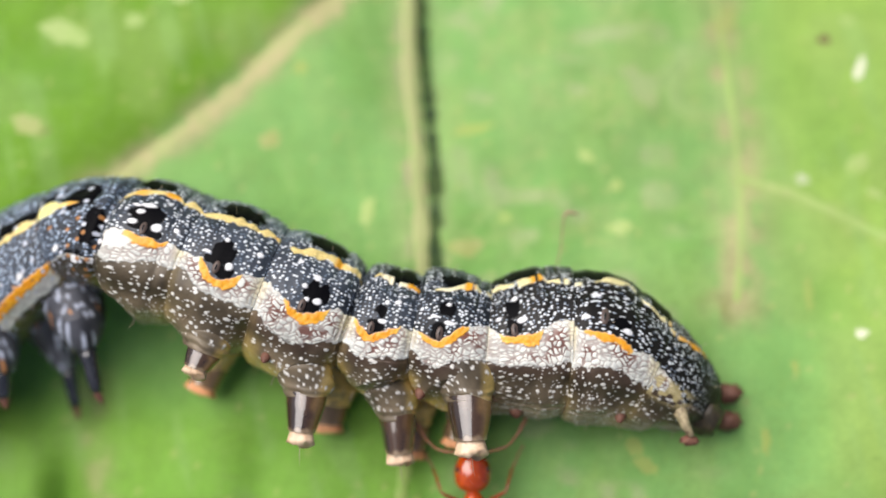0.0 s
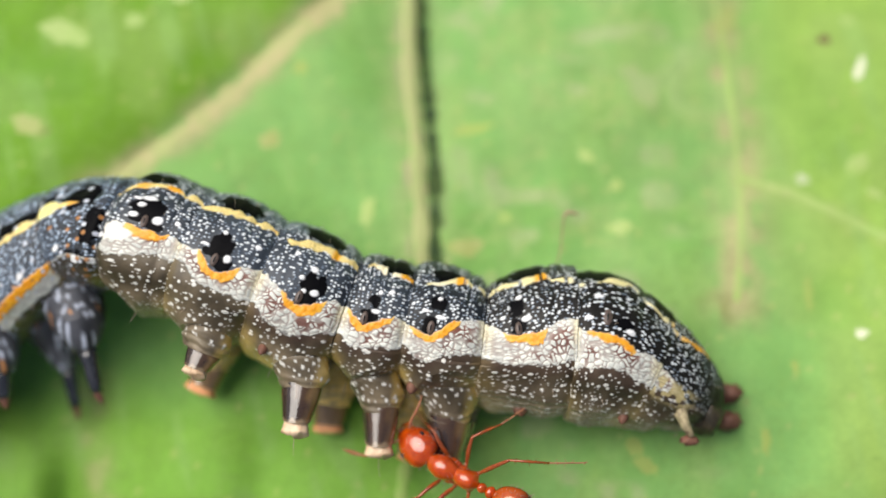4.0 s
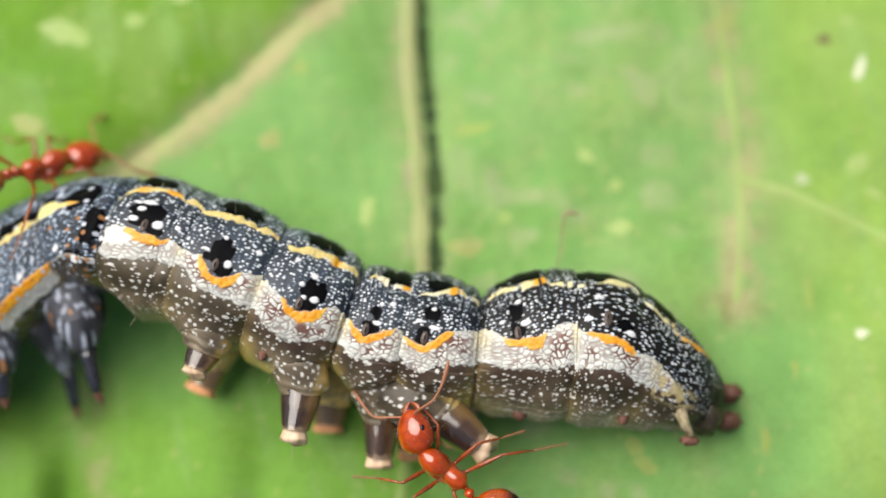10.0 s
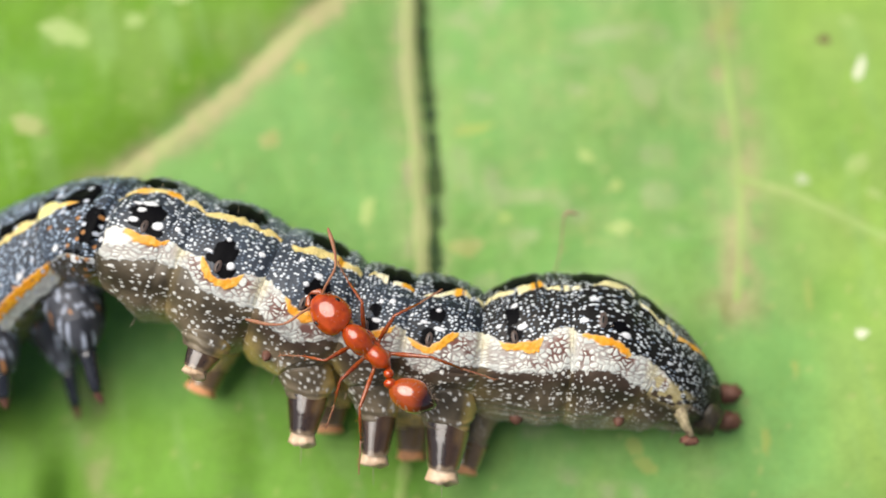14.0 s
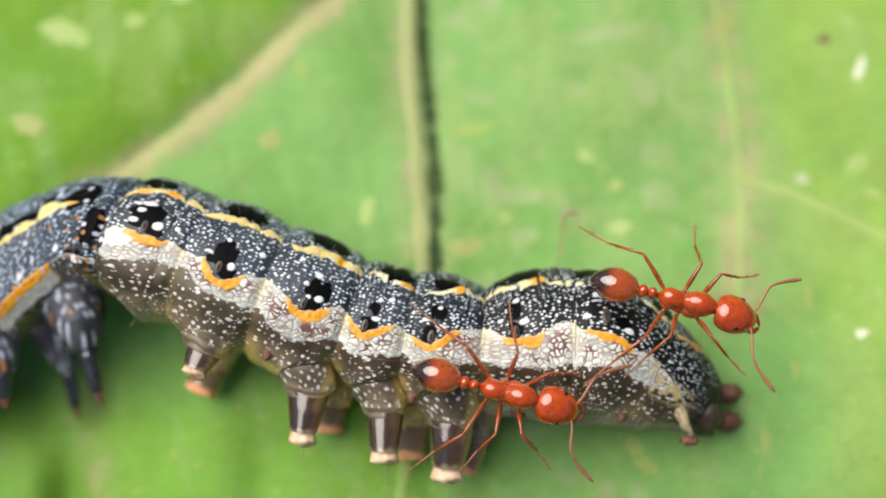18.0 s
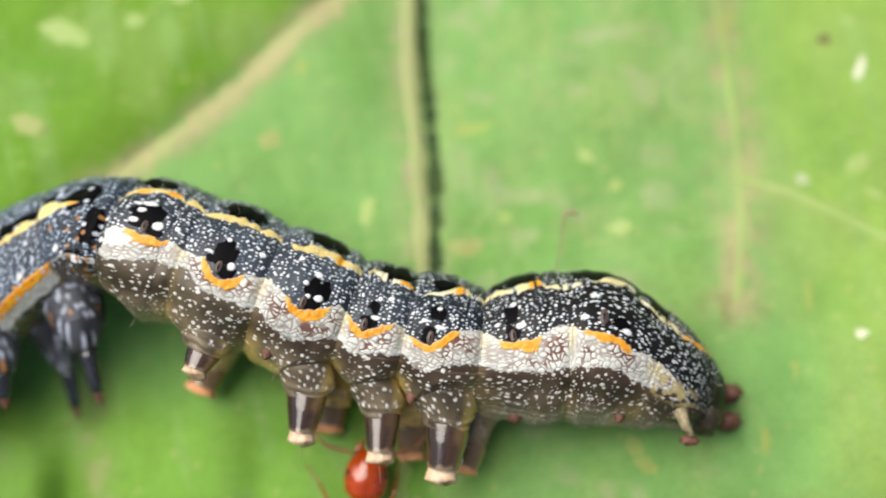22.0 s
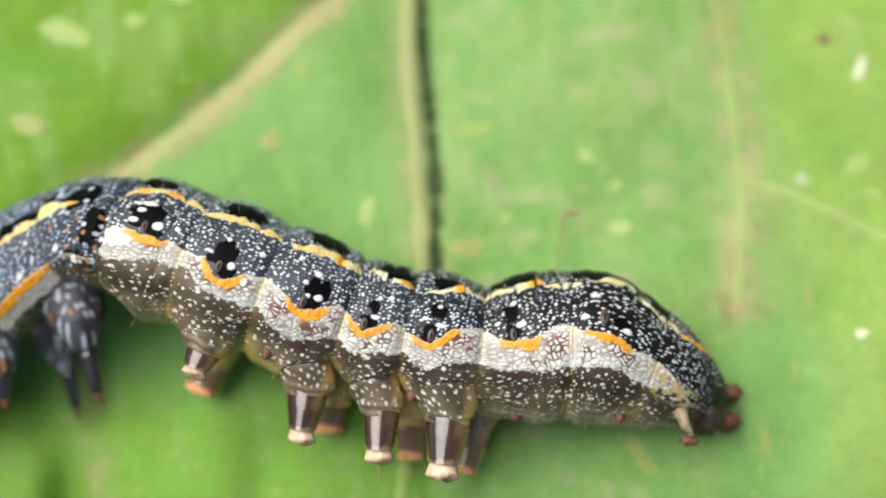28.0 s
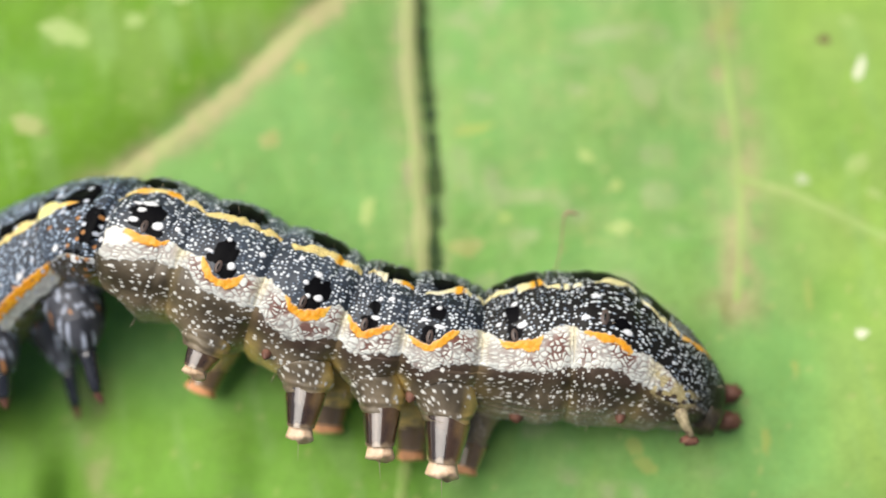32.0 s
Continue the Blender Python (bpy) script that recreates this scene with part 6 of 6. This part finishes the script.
    (23, 0, 0, 0, -0.015, 0, -0.03, -0.015, -0.03, 0.015, -0.06, -0.03, -0.045, -0.015, 0, 0, 0.03),
    (24.5, 0, 0, 0, -0.015, 0, -0.045, -0.015, -0.06, 0, -0.09, -0.045, -0.075, -0.045, 0, -0.03, 0.03),
    (25.5, 0, 0, 0.015, 0, 0.015, 0, 0, 0, 0.03, 0.015, 0.015, 0.045, 0.03, 0.06, 0.015, 0.045),
    (28, 0, 0, 0, 0, 0, 0, -0.015, 0.015, 0.03, 0.03, -0.03, 0.015, -0.015, 0.015, 0, 0.03),
    (32, 0, 0, 0, 0, 0, 0, 0, 0, 0, 0, 0, 0, 0, 0, 0, 0)]
    for ring in range(4, 12):
        k = 1 + 2 * (ring - 4)
        walk(SEGMENTS[ring], [(r[0], Matrix.Translation((Vector((1, 0, 0)) * r[k] + PLANE_UP * r[k + 1]) * MM)) for r in flinch])
    tugs = {"fourth_near": [(0, -0.032, -0.113, 1.041, 0),
    (0.5, -0.03, 0.015, 1.743, 4.397),
    (1, -0.06, -0.254, 0.721, 6.127),
    (1.5, -0.075, 0.053, 1.266, 0),
    (2, -0.075, 0.06, 1.244, 3.798),
    (2.5, -0.078, 0.143, 1.31, 0),
    (3, -0.225, 0.085, -0.743, 0),
    (3.5, -0.107, 0.131, -0.466, 0),
    (5.5, -0.106, 0.09, 0.028, 0),
    (6, -0.125, 0.014, -0.162, 0),
    (6.5, -0.12, -0.123, -0.496, 0),
    (7, -0.03, 0.06, 0.248, 1.77),
    (7.5, -0.108, -0.074, 0.055, 0),
    (8, -0.06, -0.03, 0.248, 1.77),
    (8.5, -0.079, -0.018, -0.436, 0),
    (9, -0.078, -0.112, -0.959, 0),
    (10, -0.107, -0.065, -0.712, 0),
    (11, -0.105, -0.075, -0.526, 4.668),
    (12, -0.06, -0.09, -0.556, 7.089),
    (13, -0.06, -0.09, -0.028, 5.335),
    (14, 0, -0.045, 0.445, 7.948),
    (14.5, -0.06, -0.075, 1.428, 10.136),
    (16.5, 0, -0.045, 1.152, 11.351),
    (18, 0.015, -0.03, 0.471, 5.885),
    (20, 0, 0.015, 0.696, 8.129),
    (23, 0, -0.03, -0.028, 5.335),
    (25.5, 0.015, 0, 0.221, 5.622),
    (32, 0, 0, 0, 0)],
            "fifth_near": [(0, 0.165, -0.09, 5.451, 13.831),
    (0.5, 0.08, 0.007, -1.295, 0),
    (1, 0.12, -0.284, -2.157, 6.868),
    (1.5, 0.03, 0.105, 0.265, 4.982),
    (2, 0, 0.105, 0.637, 12.658),
    (2.5, 0, 0.209, 0.691, 14.691),
    (3, -0.075, 0.075, -3.591, 11.764),
    (3.5, 0, 0.165, -0.844, 13.274),
    (5.5, -0.015, 0.15, -0.722, 2.745),
    (6, 0.03, 0.03, 1.651, 13.226),
    (6.5, 0.03, -0.195, -0.675, 20.005),
    (7, 0.045, 0.105, -0.66, 9.514),
    (7.5, 0.075, -0.135, 0.83, 18.853),
    (8, 0.075, -0.045, -2.068, 14.632),
    (9, 0.075, -0.18, -0.718, 18.546),
    (9.5, 0.09, -0.239, 0.119, 20.507),
    (10, 0.03, -0.135, -1.302, 15.374),
    (11, -0.015, -0.105, -0.597, 13.184),
    (12, -0.045, 0, 4.871, 12.116),
    (13, 0.015, -0.09, 2.458, 14.807),
    (14, 0.015, -0.06, -3.098, 11.671),
    (14.5, 0.015, -0.06, -0.149, 10.641),
    (16.5, 0, -0.03, 0.856, 11.377),
    (18, 0, -0.03, 1.528, 8.022),
    (20, 0, 0.03, 1.559, 9.588),
    (23, -0.015, -0.03, -0.681, 7.926),
    (32, 0, 0, 0, 0)],
            "sixth_near": [(0, 0.254, 0.45, 8.37, -4),
    (0.5, 0.165, 0.4, 1.447, -3),
    (1, 0.12, 0.42, 2.48, -4),
    (1.5, 0.12, 0.4, 2.151, -3),
    (2, 0.105, 0.224, 1.181, 4),
    (2.5, 0.105, 0.284, -1.944, 20.648),
    (3, -0.045, 0.09, -8.095, 37.887),
    (3.5, 0.03, 0.239, -1.441, 19.325),
    (5.5, 0.03, 0.195, 2.437, 16.895),
    (6, -1.55, 0.26, 33.79, 22.37),
    (6.5, -0.18, 0.54, 5.88, 22.31),
    (7, -1.21, -0.02, 28.78, 12.06),
    (7.5, -1.81, -0.21, 47.23, 5.95),
    (8, -2.02, -0.54, 52.73, 5.97),
    (8.5, -1.67, -0.42, 47.73, 5.99),
    (9, -1.95, -0.79, 54.77, 6.02),
    (9.5, -1.58, -0.34, 44.31, 6.01),
    (10, -2, -1.06, 58.66, 6),
    (10.5, -1.8, -1.01, 57.04, 5.98),
    (11, -1.54, -0.42, 46.7, 5.97),
    (11.3, -0.048, 0.018, 2.88, 10.801),
    (11.6, -0.069, 0.018, 3.317, 17.357),
    (12, -0.1, -0.124, 2.468, 0),
    (12.3, -0.078, -0.043, 1.981, 15.213),
    (13, -0.015, -0.075, 1.894, 11.294),
    (13.5, -0.015, -0.067, 2.314, 2.399),
    (14, -0.015, -0.06, 0.237, 7.263),
    (16.5, 0.03, 0.03, 2.119, 9.99),
    (18, 0.03, 0, 1.65, 10.098),
    (20, 0.015, 0.03, 0.008, 10.304),
    (23, 0.015, -0.06, -0.462, 7.296),
    (25, 0.015, -0.037, 0.001, 3.639),
    (32, 0, 0, 0, 0)]}
    tugs["sixth_far"] = [(0, -0.3, 0.7, 0, 0), (11, -0.3, 0.7, 0, 0), (12, -0.15, 0.3, 0, 0), (13.5, 0, 0, 0, 0), (32, 0, 0, 0, 0)]
    for name, rows in tugs.items():
        hinge = PROLEGS[name].location.copy()
        walk(PROLEGS[name], [(t, Matrix.Translation(hinge + (Vector((1, 0, 0)) * x + PLANE_UP * y) * MM) @ Matrix.Rotation(radians(a), 4, -VIEW) @ Matrix.Rotation(radians(b), 4, "X")) for t, x, y, a, b in rows])


motions()
